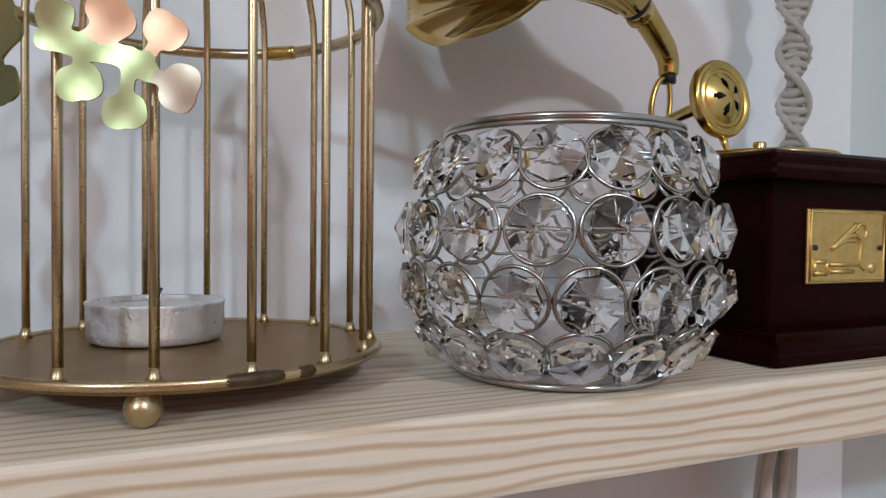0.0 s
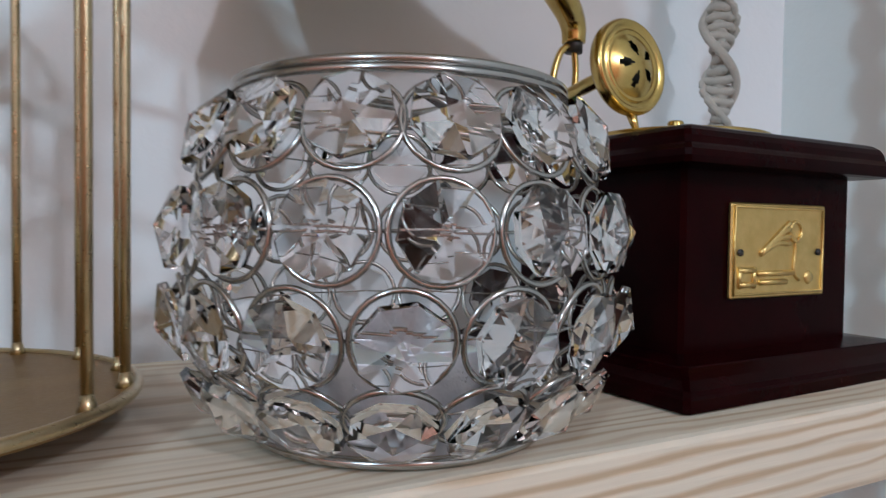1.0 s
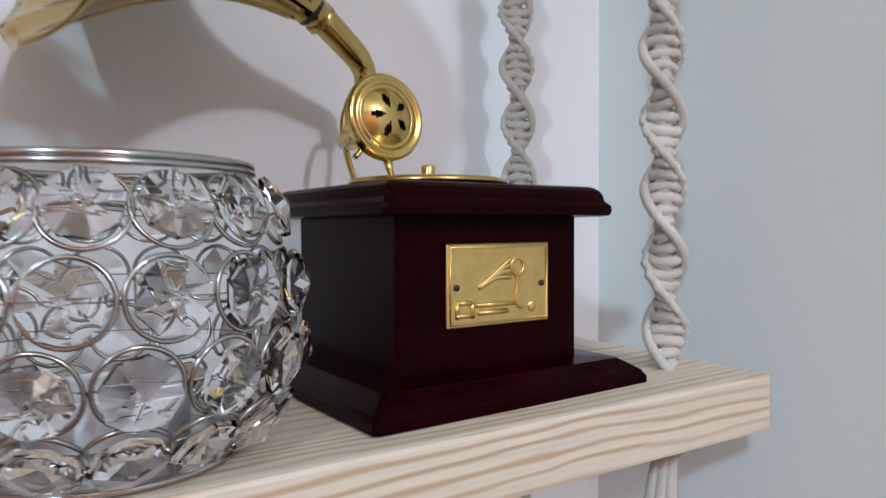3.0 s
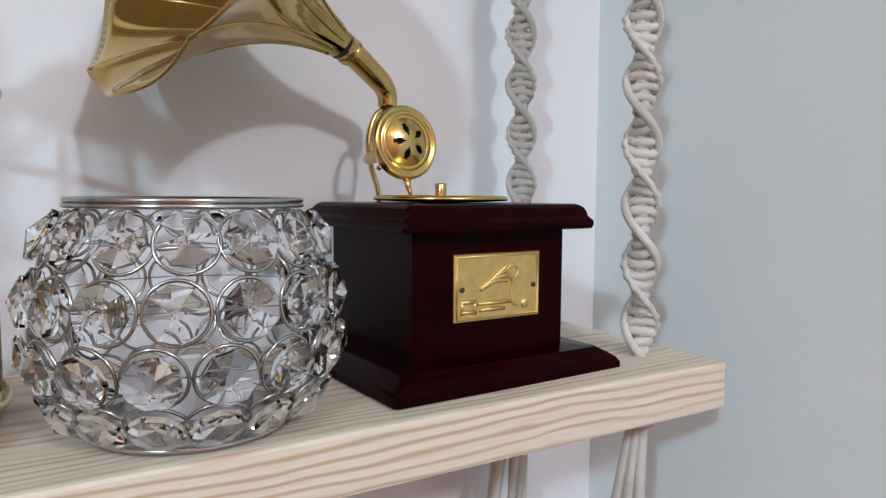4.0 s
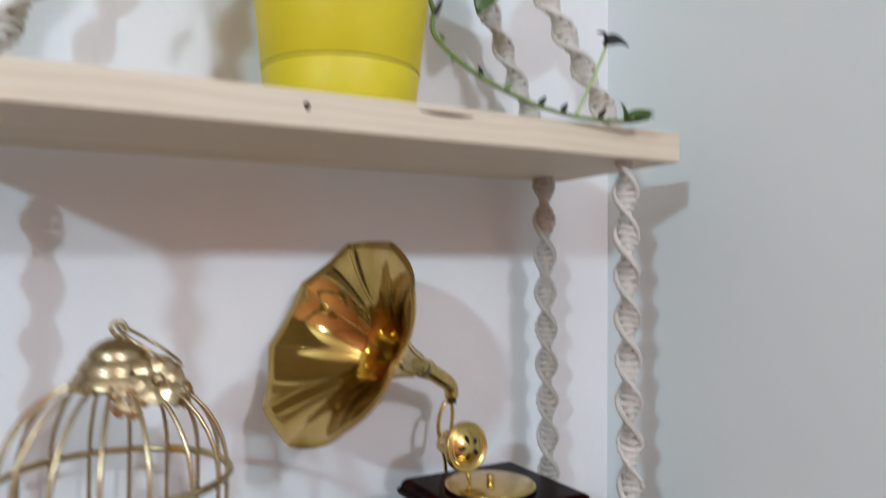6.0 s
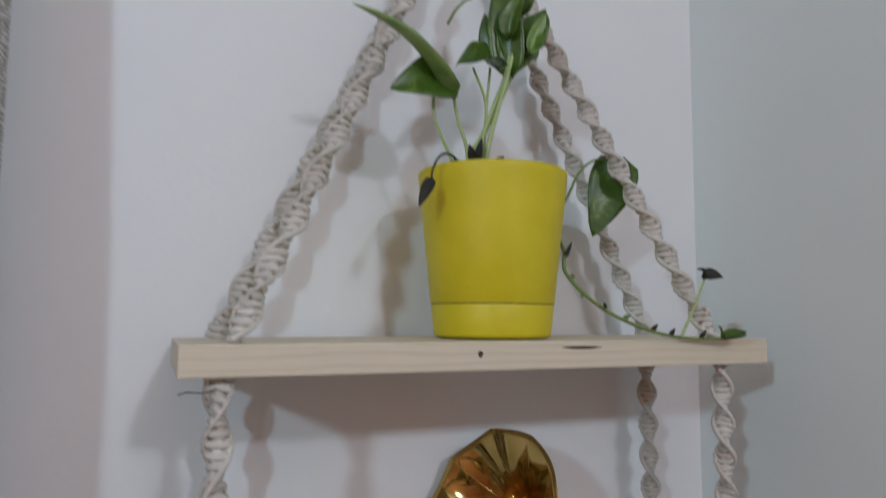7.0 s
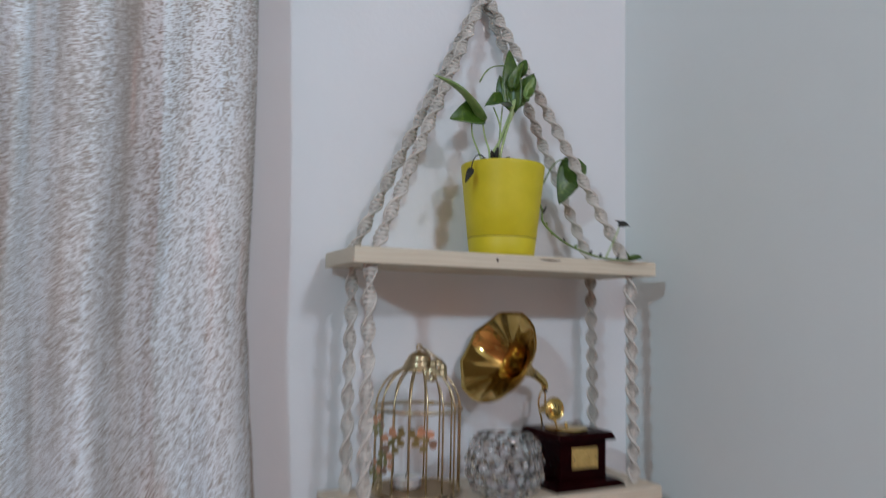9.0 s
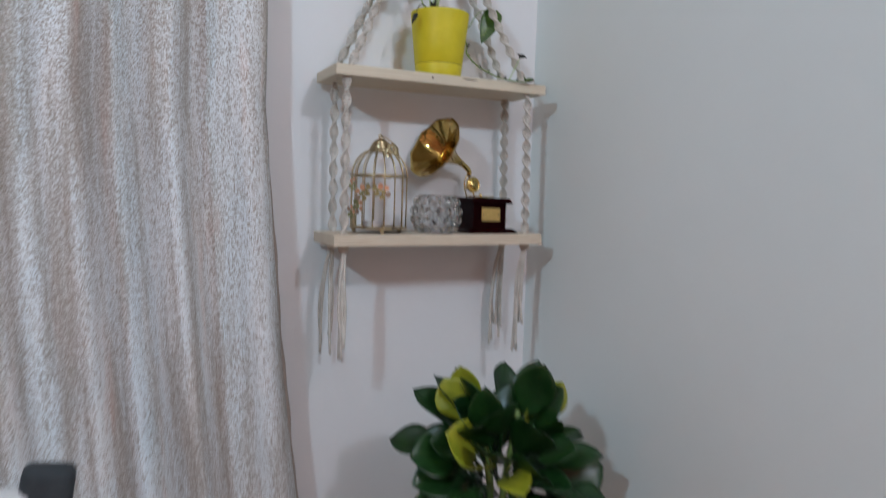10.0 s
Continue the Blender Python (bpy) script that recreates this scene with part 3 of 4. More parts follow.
# tealight
tea = thing("tealight", (-0.1176, -0.0690, low_z(CX) + CZ - LZ + 0.0006), "unlit white tealight in a dented aluminium cup", "candle")
prof = [(0.0, 0.0002), (0.0170, 0.0002), (0.0180, 0.0010), (0.0186, 0.0035), (0.0186, 0.0120), (0.0189, 0.0128), (0.0187, 0.0133), (0.0182, 0.0128), (0.0181, 0.0105), (0.0, 0.0105)]
vs, fs = lathe(prof, 56)
vs = [Vector((v[0] * 1.05, v[1] * 1.05, v[2] * 0.90)) * (1 + (0.012 * noise.noise(Vector(v) * 260) if v[2] < 0.006 else 0.004 * noise.noise(Vector(v) * 160)) if Vector(v).xy.length > 0.015 else 1) for v in vs]
place("cup", mesh_of("cup", vs, fs, ALU), tea)
place("wax", mesh_of("wax", *lathe([(0.0, 0.0106), (0.010, 0.0104), (0.0178, 0.0101), (0.0189, 0.0097)], 40), WAX), tea)
place("wick", mesh_of("wick", *tube(spline([(0, 0, 0.0095), (0.0003, 0, 0.0130), (0.0012, 0.0004, 0.0155)], 4), 0.0006, 6), BLACK_AND_SHADE), tea)

# ---- crystal candle holder ----
HX, HY = -0.0036, -0.1135
holder = thing("candle_holder", (HX, HY, low_z(HX) + 0.0003), "round bowl candle holder of cut crystals in nickel wire rings", "candle holder")


def crystal():
    """An eight-sided brilliant, axis along x: a point with eight broad facets in front, a bevelled girdle and a shallow pavilion behind."""
    R = 0.0080
    vs, fs = [(0.0042, 0, 0)], []
    for xx, r in ((0.0010, 1.0), (-0.0008, 1.0)):
        for i in range(8):
            a = 2 * math.pi * i / 8
            vs.append((xx, r * R * math.cos(a), r * R * math.sin(a)))
    vs.append((-0.0026, 0, 0))
    for i in range(8):
        j = (i + 1) % 8
        fs += [(0, 1 + i, 1 + j), (1 + i, 9 + i, 9 + j, 1 + j), (17, 9 + j, 9 + i)]
    me = mesh_of("crystal", vs, fs, CRYSTAL, False)
    bm = bmesh.new()
    bm.from_mesh(me)
    bmesh.ops.recalc_face_normals(bm, faces=bm.faces)
    bm.to_mesh(me)
    bm.free()
    return me


gem = crystal()
ring_mesh = mesh_of("wire_ring", *tube(circle((-0.0016, 0, 0), 0.0087, 28, "x"), 0.00058, 6, True), CHROME)
pin = mesh_of("threading_wire", *tube([(-0.002, -0.0098, 0), (-0.0026, 0.0, 0.0003), (-0.002, 0.0098, 0)], 0.00022, 5), CHROME)
view = math.degrees(math.atan2(-0.298 - HY, -0.119 - HX))
ROWS = ((0.0405, 0.0610, 24, -3.0), (0.0456, 0.0425, 4, -6.7), (0.0452, 0.0245, -14, -14.5), (0.0382, 0.0095, -44, -16.5))
for r, z, lift, phase in ROWS:
    for i in range(15):
        a = view + phase + 24 * i
        m = pose(0, 0, 0, 0, 0, a) @ pose(r, 0, z, 0, -lift, 0)
        w = place("wire_ring", ring_mesh, holder, m=m)
        g = place("crystal", gem, w, m=pose(0.0011, 0, 0, random.uniform(0, 45), random.uniform(-5, 5), random.uniform(-5, 5)))
        place("threading_wire", pin, w)
place("top_rim", mesh_of("top_rim", *merge(tube(circle((0, 0, 0.0718), 0.0352, 64), 0.0009, 8, True), tube(circle((0, 0, 0.0702), 0.0355, 64), 0.0008, 8, True)), CHROME), holder)
place("base_rim", mesh_of("base_rim", *tube(circle((0, 0, 0.0010), 0.0315, 64), 0.0010, 8, True), CHROME), holder)
vs, fs = lathe([(0.0, 0.0006), (0.0300, 0.0006), (0.0312, 0.0012), (0.0300, 0.0018), (0.0, 0.0018)], 48)
place("base_plate", mesh_of("base_plate", vs, fs, CHROME), holder, "thin nickel plate at the bottom")

votive = thing("tealight", (HX, HY, low_z(HX) + 0.0024), "white tealight in an aluminium cup inside the crystal bowl", "candle")
place("cup", mesh_of("cup", *lathe([(0.0, 0.0002), (0.0180, 0.0002), (0.0190, 0.0012), (0.0192, 0.0150), (0.0195, 0.0156), (0.0187, 0.0152), (0.0185, 0.0135), (0.0, 0.0135)], 40), ALU), votive)
place("wax", mesh_of("wax", *lathe([(0.0, 0.0142), (0.012, 0.0141), (0.0184, 0.0137)], 32), WAX), votive)

# ---- gramophone ----
GX, GY, TURNED, WIDER = 0.1102, -0.0830, 3.0, 0.0025
gram = thing("gramophone", (GX, GY, LZ), "miniature gramophone with polished brass horn on dark red box", "gramophone")


def moulding(profile, name, label=""):
    """Square turned form from (half width, height) pairs, mitred at the corners."""
    vs, fs = [], []
    c = 0.0012
    for h, z in profile:
        w = h + WIDER
        vs += [(-w + c, -h, z), (h - c, -h, z), (h, -h + c, z), (h, h - c, z), (h - c, h, z), (-w + c, h, z), (-w, h - c, z), (-w, -h + c, z)]
    for k in range(len(profile) - 1):
        for i in range(8):
            j = (i + 1) % 8
            fs.append((k * 8 + i, k * 8 + j, k * 8 + 8 + j, k * 8 + 8 + i))
    fs.append(tuple(range(8))[::-1])
    fs.append(tuple(range((len(profile) - 1) * 8, len(profile) * 8)))
    return place(name, mesh_of(name, vs, fs, MAHOGANY, False), gram, label, pose(0, 0, 0, 0, 0, TURNED))


moulding([(0.0537, 0.0), (0.0537, 0.0030), (0.0531, 0.0036), (0.0525, 0.0048), (0.0500, 0.0066), (0.0478, 0.0080), (0.0468, 0.0086), (0.0464, 0.0090), (0.0358, 0.0096)], "plinth")
moulding([(0.0360, 0.0094), (0.0360, 0.0595)], "body")
moulding([(0.0358, 0.0585), (0.0425, 0.0588), (0.0446, 0.0592), (0.0452, 0.0608), (0.045, 0.0625), (0.044, 0.0636), (0.0434, 0.0642), (0.043, 0.0661), (0.0422, 0.0677), (0.0408, 0.0688), (0.0395, 0.0693)], "lid")

PW, PH, PZ = 0.0212, 0.0133, 1.2368 - LZ
bm = box(-PW, PW, -0.0008, 0.0006, -PH, PH, 0.0004, 1)
plaque = part("plaque", bm, PLAQUE, gram, "stamped brass plaque with a raised picture", smooth=False)
plaque.matrix_basis = pose(0, 0, 0, 0, 0, TURNED) @ pose(0.0, -0.0366, PZ)


def relief(name, geo):
    return place(name, mesh_of(name, *geo, PLAQUE), plaque)


relief("border", tube([(-PW + 0.0012, -0.0009, -PH + 0.0012), (PW - 0.0012, -0.0009, -PH + 0.0012), (PW - 0.0012, -0.0009, PH - 0.0012), (-PW + 0.0012, -0.0009, PH - 0.0012)], 0.0005, 6, True))
relief("raised_horn", merge(*[tube(spline([(-0.009, -0.0008, -0.001), (-0.002 + 0.003 * t, -0.0008, 0.002 + 0.004 * t), (0.004, -0.0008, 0.002 + 0.006 * t)], 5), 0.0009, 6) for t in (0, 0.35, 0.7, 1)]))
relief("raised_arm", tube(spline([(0.004, -0.0008, 0.006), (0.007, -0.0008, 0.002), (0.0065, -0.0008, -0.006), (0.009, -0.0008, -0.0085)], 5), 0.0007, 6))
relief("raised_disc", tube(circle((0.007, -0.0009, 0.0055), 0.0028, 16, "y"), 0.0006, 6, True))
relief("raised_box", merge(*[tube([(x0, -0.0008, z1), (x1, -0.0008, z1)], 0.0009, 6) for x0, x1, z1 in ((-0.018, -0.011, -0.0055), (-0.018, -0.011, -0.0095), (-0.010, 0.006, -0.0065), (-0.009, 0.003, -0.0090))],
                           *[tube([(x, -0.0008, -0.0105), (x, -0.0008, -0.0045)], 0.0008, 6) for x in (-0.0175, -0.0115)]))
relief("raised_boss", tube([(0.0135, -0.0002, -0.008), (0.0135, -0.0014, -0.008)], 0.0026, 14, taper=[1.0, 0.6]))
for x in (-PW + 0.0035, PW - 0.0035):
    place("pin", mesh_of("pin", *tube([(x, -0.0004, -0.0005), (x, -0.0014, -0.0005)], 0.0010, 10), BLACK_AND_SHADE), plaque)

# turntable
vs, fs = lathe([(0.0, 0.0695), (0.0265, 0.0695), (0.0285, 0.0690), (0.0290, 0.0680), (0.0285, 0.0672), (0.020, 0.0668), (0.006, 0.0663), (0.006, 0.0660)], 56)
table = place("turntable", mesh_of("turntable", vs, fs, BRASS_BRIGHT), gram, "bright brass turntable plate", pose(-0.005, -0.003, 0.0030))
place("spindle", mesh_of("spindle", *lathe([(0.0, 0.0748), (0.0022, 0.0746), (0.0026, 0.0740), (0.0024, 0.0695)], 16), BRASS_BRIGHT), table)

# sound box, with five slots round its dome
SB = Vector((0.0915, -0.0795, 1.2948)) - Vector((GX, GY, LZ))
tilt = pose(*SB, 0, 0, 0) @ pose(0, 0, 0, 0, 0, 7) @ pose(0, 0, 0, 84, 0, 0)
SR = 0.0158
vs, fs = lathe([(0.0, -0.0030), (SR * 0.97, -0.0030), (SR, -0.0018), (SR, 0.0004), (SR * 0.96, 0.0014), (SR * 0.90, 0.0016), (SR * 0.84, 0.0006), (SR * 0.78, 0.0004),
                (SR * 0.74, 0.0012), (SR * 0.70, 0.0014), (SR * 0.64, 0.0010)], 48)
sb = place("sound_box", mesh_of("sound_box", vs, fs, BRASS_BRIGHT), gram, m=tilt)
dome_v, dome_f = [], []
N, K = 50, 8
for k in range(K + 1):
    r = SR * 0.66 * k / K
    for i in range(N):
        a = 2 * math.pi * i / N
        dome_v.append((r * math.cos(a), r * math.sin(a), 0.0010 + 0.0034 * (1 - (k / K) ** 2)))
for k in range(K):
    for i in range(N):
        if 2 <= k <= 5 and (i % 10) in ((3, 4, 5, 6) if k < 5 else (4, 5)) and not (k == 2 and (i % 10) in (3, 6)):
            continue
        j = (i + 1) % N
        dome_f.append((k * N + i, k * N + N + i, k * N + N + j, k * N + j))
place("slotted_dome", mesh_of("slotted_dome", dome_v, dome_f, BRASS_BRIGHT), sb)
# Black disc behind the slots, painting the shade inside the dome.
place("slot_shade_disc", mesh_of("slot_shade_disc", *lathe([(0.0, 0.0004), (SR * 0.66, 0.0004), (SR * 0.66, -0.001), (0.0, -0.001)], 32), BLACK_AND_SHADE), sb)
place("needle_holder", mesh_of("needle_holder", *tube([(0.0, -SR * 0.95, -0.0008), (0.0, -SR * 1.16, 0.0), (0.0005, -SR * 1.42, 0.0010)], 0.0014, 8, taper=[1.3, 1.0, 0.5]), BRASS_BRIGHT), sb)


def g(x, y, z):
    return Vector((x - GX - 0.0025, y - GY - 0.001, z - LZ + 0.0012))


# tone arm, bracket and joint
place("tone_arm", mesh_of("tone_arm", *tube(spline([g(0.0910, -0.0780, 1.2923), g(0.0880, -0.0695, 1.2903), g(0.0890, -0.0515, 1.2878), g(0.1000, -0.0335, 1.2888), g(0.1060, -0.0310, 1.2908)], 6), 0.0026, 10,
                                               taper=None), BRASS_BRIGHT), gram)
place("bracket", mesh_of("bracket", *merge(tube(spline([g(0.1045, -0.0300, 1.2418), g(0.1040, -0.0300, 1.2698), g(0.1000, -0.0300, 1.2848), g(0.0985, -0.0297, 1.2978), g(0.1025, -0.0290, 1.3098), g(0.1085, -0.0280, 1.3138)], 6), 0.0014, 8),
                                           tube(spline([g(0.1095, -0.0285, 1.3128), g(0.1100, -0.0290, 1.3018), g(0.1075, -0.0297, 1.2888), g(0.1035, -0.0300, 1.2838)], 5), 0.0013, 8),
                                           tube([g(0.1045, -0.0345, 1.2428), g(0.1045, -0.0325, 1.2428), g(0.1045, -0.0300, 1.2428)], 0.0032, 10)), BRASS_BRIGHT), gram)
place("joint", mesh_of("joint", *tube([g(0.1095, -0.0280, 1.3108), g(0.1097, -0.0280, 1.3163)], 0.0036, 14), BLACK_AND_SHADE), gram, "blackened joint under the horn")
elbow_pts = spline([g(0.1098, -0.0278, 1.3148), g(0.1096, -0.0278, 1.3203), g(0.1072, -0.0290, 1.3243), g(0.1020, -0.0320, 1.3278), g(0.0840, -0.0400, 1.3383)], 6)
place("horn_neck", mesh_of("horn_neck", *tube(elbow_pts, 0.0049, 16, taper=[0.95 + 0.25 * i / (len(elbow_pts) - 1) for i in range(len(elbow_pts))]), BRASS_BRIGHT), gram)
place("collar", mesh_of("collar", *tube([g(0.0865, -0.0377, 1.3368), g(0.0845, -0.0383, 1.3380)], 0.0068, 18), BRASS_BRIGHT), gram)

# the bell: nine bulging petals with raised seams
AX = Vector((-0.868, -0.251, 0.429)).normalized()
RIM = g(0.0078, -0.0673, 1.3660)
THROAT = g(0.0850, -0.0395, 1.3378)
E1 = AX.cross(Vector((0, 0, 1))).normalized()
E2 = AX.cross(E1)
SEG, LEN = 9, 26
start = 5.7633


def bell(t, a):
    """Point of the bell: t from 0 at the throat to 1 at the rim, a the angle."""
    centre = THROAT.lerp(RIM, t ** 0.92)
    f = ((a - start) * SEG / (2 * math.pi)) % 1.0
    scallop = math.sin(math.pi * f)
    grow = t ** 2
    r = 0.0062 + 0.0100 * t + 0.0496 * t ** 2.15
    poly = math.cos(math.pi / SEG) / math.cos((f - 0.5) * 2 * math.pi / SEG)
    r *= (1 - grow) + grow * (poly * (1 + 0.045 * scallop ** 0.8))
    flare = AX * (0.0032 * grow * (0.5 - scallop) - 0.003 * t ** 6)
    return centre + (E1 * math.cos(a) + E2 * math.sin(a)) * r + flare


PER = 10
vs, fs = [], []
for k in range(LEN + 1):
    for i in range(SEG * PER):
        vs.append(bell(k / LEN, start + 2 * math.pi * i / (SEG * PER)))
n = SEG * PER
for k in range(LEN):
    for i in range(n):
        j = (i + 1) % n
        fs.append((k * n + i, k * n + j, k * n + n + j, k * n + n + i))
horn = place("horn", mesh_of("horn", vs, fs, HORN), gram, "polished brass horn of nine petals")
sol = horn.modifiers.new("sheet", "SOLIDIFY")
sol.thickness = 0.0007
for s in range(SEG):
    a = start + 2 * math.pi * s / SEG
    place("seam", mesh_of("seam", *tube([bell(k / 20, a) for k in range(2, 21)], 0.00085, 6), HORN), horn)
# Solid black disc in place of the shade deep in the throat.
hollow = THROAT.lerp(RIM, 0.10)
place("throat_shade_disc", mesh_of("throat_shade_disc", *tube([hollow - AX * 0.004, hollow], 0.0068, 20), BLACK_AND_SHADE), horn, "black disc painted as the shade inside the throat")
rim_line = [bell(1.0, start + 2 * math.pi * i / n) for i in range(n)]
place("rolled_rim", mesh_of("rolled_rim", *tube(rim_line, 0.0007, 6, True), HORN), horn)

# ---- curtain ----


def curtain_edge(z):
    return -0.322 + max(0.0, 1.42 - z) * 0.102 + 0.006 * math.sin(z * 5)


def curtain():
    nx, nz = 260, 110
    vs, fs = [], []
    for j in range(nz + 1):
        z = 0.03 + (2.50 - 0.03) * j / nz
        e = curtain_edge(z)
        amp = 0.75 + 0.25 * math.sin(z * 1.1)
        for i in range(nx + 1):
            u = i / nx
            x = e - 1.55 * (1 - u)
            p = (1 - u) * 1.55
            y = -0.084 + amp * (0.037 * math.sin(p * 46 + 0.5 * math.sin(z * 1.6) + 2.4) + 0.020 * math.sin(p * 27 + 0.35 * z + 0.4 * math.sin(z * 2.1)) + 0.005 * math.sin(p * 93 + 1.3 + 0.9 * z) + 0.0015 * math.sin(p * 170 + 2 * z))
            y += 0.004 * noise.noise(Vector((p * 9, z * 3, 0.0)))
            vs.append((x, min(y, -0.012), z))
    for j in range(nz):
        for i in range(nx):
            a = j * (nx + 1) + i
            fs.append((a, a + 1, a + nx + 2, a + nx + 1))
    ob = place("curtain", mesh_of("curtain", vs, fs, CURTAIN))
    s = ob.modifiers.new("cloth", "SOLIDIFY")
    s.thickness = 0.002
    # Turned-back edge strip, with its shade painted as taupe.
    hv, hf = [], []
    edge_line = [vs[j * (nx + 1) + nx] for j in range(nz + 1) if vs[j * (nx + 1)][2] < 1.48]
    for ex, ey, z in edge_line:
        wide = min(1.0, max(0.03, (1.48 - z) / 0.4))
        wob = 0.0015 * math.sin(z * 23) + 0.001 * math.sin(z * 61)
        hv += [(ex - 0.004, ey + 0.003 * wide, z), (ex - 0.001 + (0.005 + wob) * wide, ey + 0.008 * wide, z), (ex - 0.001 + (0.009 + wob) * wide, ey + 0.018 * wide, z), (ex - 0.002 + 0.004 * wide, ey + 0.022 * wide, z)]
    for j in range(len(edge_line) - 1):
        for i in range(3):
            a = j * 4 + i
            hf.append((a, a + 1, a + 5, a + 4))
    place("hem", mesh_of("hem", hv, hf, HEM), ob, "turned-back side hem, its shade put into the taupe colour").modifiers.new("cloth", "SOLIDIFY").thickness = 0.0015
    return tagged(ob, "long crinkled curtain of beige, white and pinkish woven fabric", "curtain")


curtain()
rail = place("curtain_rod", mesh_of("curtain_rod", *tube([(-2.0, -0.085, 2.515), (-0.28, -0.085, 2.515)], 0.012, 14), CHROME))
tagged(rail, "plain metal curtain rod above the curtain", "curtain rod")

# ---- yellow pot with pothos ----
PX, PY, PZB = 0.0070, -0.078, UZ
pot = thing("flower_pot", (PX, PY, PZB), "tapered bright yellow plastic flower pot with a self-watering base", "flower pot")
PR = [(0.0, 0.0006), (0.0405, 0.0006), (0.0428, 0.0018), (0.0434, 0.0040), (0.0457, 0.0246), (0.0453, 0.0254), (0.0459, 0.0262), (0.0500, 0.0660), (0.0556, 0.1180), (0.0562, 0.1240),
      (0.0560, 0.1256), (0.0552, 0.1262), (0.0543, 0.1254), (0.0540, 0.1180), (0.0530, 0.1080)]
place("body", mesh_of("body", *lathe([(r, z * 0.972) for r, z in PR], 96), YELLOW), pot)
place("joint_line", mesh_of("joint_line", *tube(circle((0, 0, 0.02475), 0.0454, 96), 0.00045, 5, True), DARK), pot, "thin dark seam round the base")
svs, sfs = lathe([(0.0, 0.111), (0.02, 0.1115), (0.038, 0.1105), (0.0532, 0.109)], 40)
svs = [Vector(v) + Vector((0, 0, 0.003 * noise.noise(Vector(v) * 120))) for v in svs]
soil = place("potting_soil", mesh_of("potting_soil", svs, sfs, SOIL), m=pose(PX, PY, PZB))
tagged(soil, "dark crumbly potting soil filling the yellow pot", "soil")

plant = thing("pothos_plant", (PX, PY, PZB + 0.112), "trailing pothos with variegated green leaves and a few dried ones", "plant")
SHIFT = Vector((0.002, -0.006, 0.0)) - plant.location


def q(x, y, z):
    return Vector((x, y, z)) + SHIFT


def stalk(pts, r, material=STEM, name="stem"):
    p = spline(pts, 7)
    return place(name, mesh_of(name, *tube(p, r, 7, taper=[1.15 - 0.35 * i / (len(p) - 1) for i in range(len(p))]), material), plant)


def foliage(name, parent, base, tip, width, face, fold=0.25, arch=0.0, material=LEAF, heart=0.55, rows=12, wave=0.0):
    """A leaf blade from base to tip; face is the way its upper side looks; fold lifts the edges, arch bows the midrib."""
    base, tip, face = Vector(base), Vector(tip), Vector(face).normalized()
    d = tip - base
    L = d.length
    d.normalize()
    face = (face - d * face.dot(d)).normalized()
    side = d.cross(face)
    vs, fs = [], []
    cols = 9
    for k in range(rows + 1):
        t = k / rows
        w = width * (math.sin(math.pi * min(1.0, t ** heart)) ** 0.75 if 0 < t < 1 else 0.0)
        if k == 0:
            w = width * 0.12
        mid = base + d * (L * t) + face * (arch * math.sin(math.pi * t))
        for c in range(cols):
            s = (c - cols // 2) / (cols // 2)
            back = -0.10 * L * abs(s) * max(0.0, 1 - 3.2 * t)
            vs.append(mid + d * back + side * (w * s) + face * (fold * w * abs(s) ** 1.4 + wave * math.sin(9 * t + 2 * s) * abs(s)))
    for k in range(rows):
        for c in range(cols - 1):
            a = k * cols + c
            fs.append((a, a + 1, a + cols + 1, a + cols))
    ob = place(name, mesh_of(name, vs, fs, material), parent)
    m = ob.modifiers.new("blade", "SOLIDIFY")
    m.thickness = 0.0005
    return ob


FRONT = (-0.35, -0.9, 0.1)
# stems out of the pot
stalk([q(-0.030, -0.080, 1.606), q(-0.033, -0.080, 1.626), q(-0.046, -0.082, 1.652), q(-0.047, -0.084, 1.674), q(-0.035, -0.085, 1.685)], 0.0012)
stalk([q(-0.018, -0.078, 1.606), q(-0.020, -0.080, 1.634), q(-0.028, -0.082, 1.654), q(-0.034, -0.085, 1.676)], 0.0014)
stalk([q(-0.018, -0.080, 1.604), q(-0.016, -0.080, 1.630), q(-0.006, -0.080, 1.648), q(0.014, -0.080, 1.688), q(0.026, -0.080, 1.722)], 0.0021)
stalk([q(-0.007, -0.078, 1.604), q(-0.005, -0.078, 1.640), q(-0.003, -0.078, 1.668), q(0.000, -0.078, 1.699)], 0.0012)
stalk([q(-0.012, -0.082, 1.604), q(-0.009, -0.082, 1.640), q(0.000, -0.082, 1.665), q(0.012, -0.084, 1.700), q(0.016, -0.084, 1.735)], 0.0019)
stalk([q(-0.010, -0.086, 1.604), q(-0.004, -0.086, 1.642), q(0.010, -0.086, 1.690), q(0.022, -0.086, 1.735), q(0.026, -0.086, 1.752)], 0.0017)
stalk([q(-0.004, -0.080, 1.648), q(-0.006, -0.082, 1.672), q(-0.018, -0.086, 1.694)], 0.0012)
# leaves
foliage("leaf", plant, q(-0.040, -0.086, 1.672), q(-0.118, -0.116, 1.7125), 0.0115, (0.35, -0.6, 0.8), 0.9, 0.008, PALELEAF, heart=0.40)
foliage("leaf", plant, q(-0.040, -0.087, 1.683), q(-0.084, -0.092, 1.6675), 0.019, FRONT, 0.2, 0.003, heart=0.38)
foliage("leaf", plant, q(0.000, -0.080, 1.700), q(-0.036, -0.096, 1.690), 0.014, (-0.2, -0.8, 0.5), 0.7, 0.006, heart=0.4, wave=0.0018)
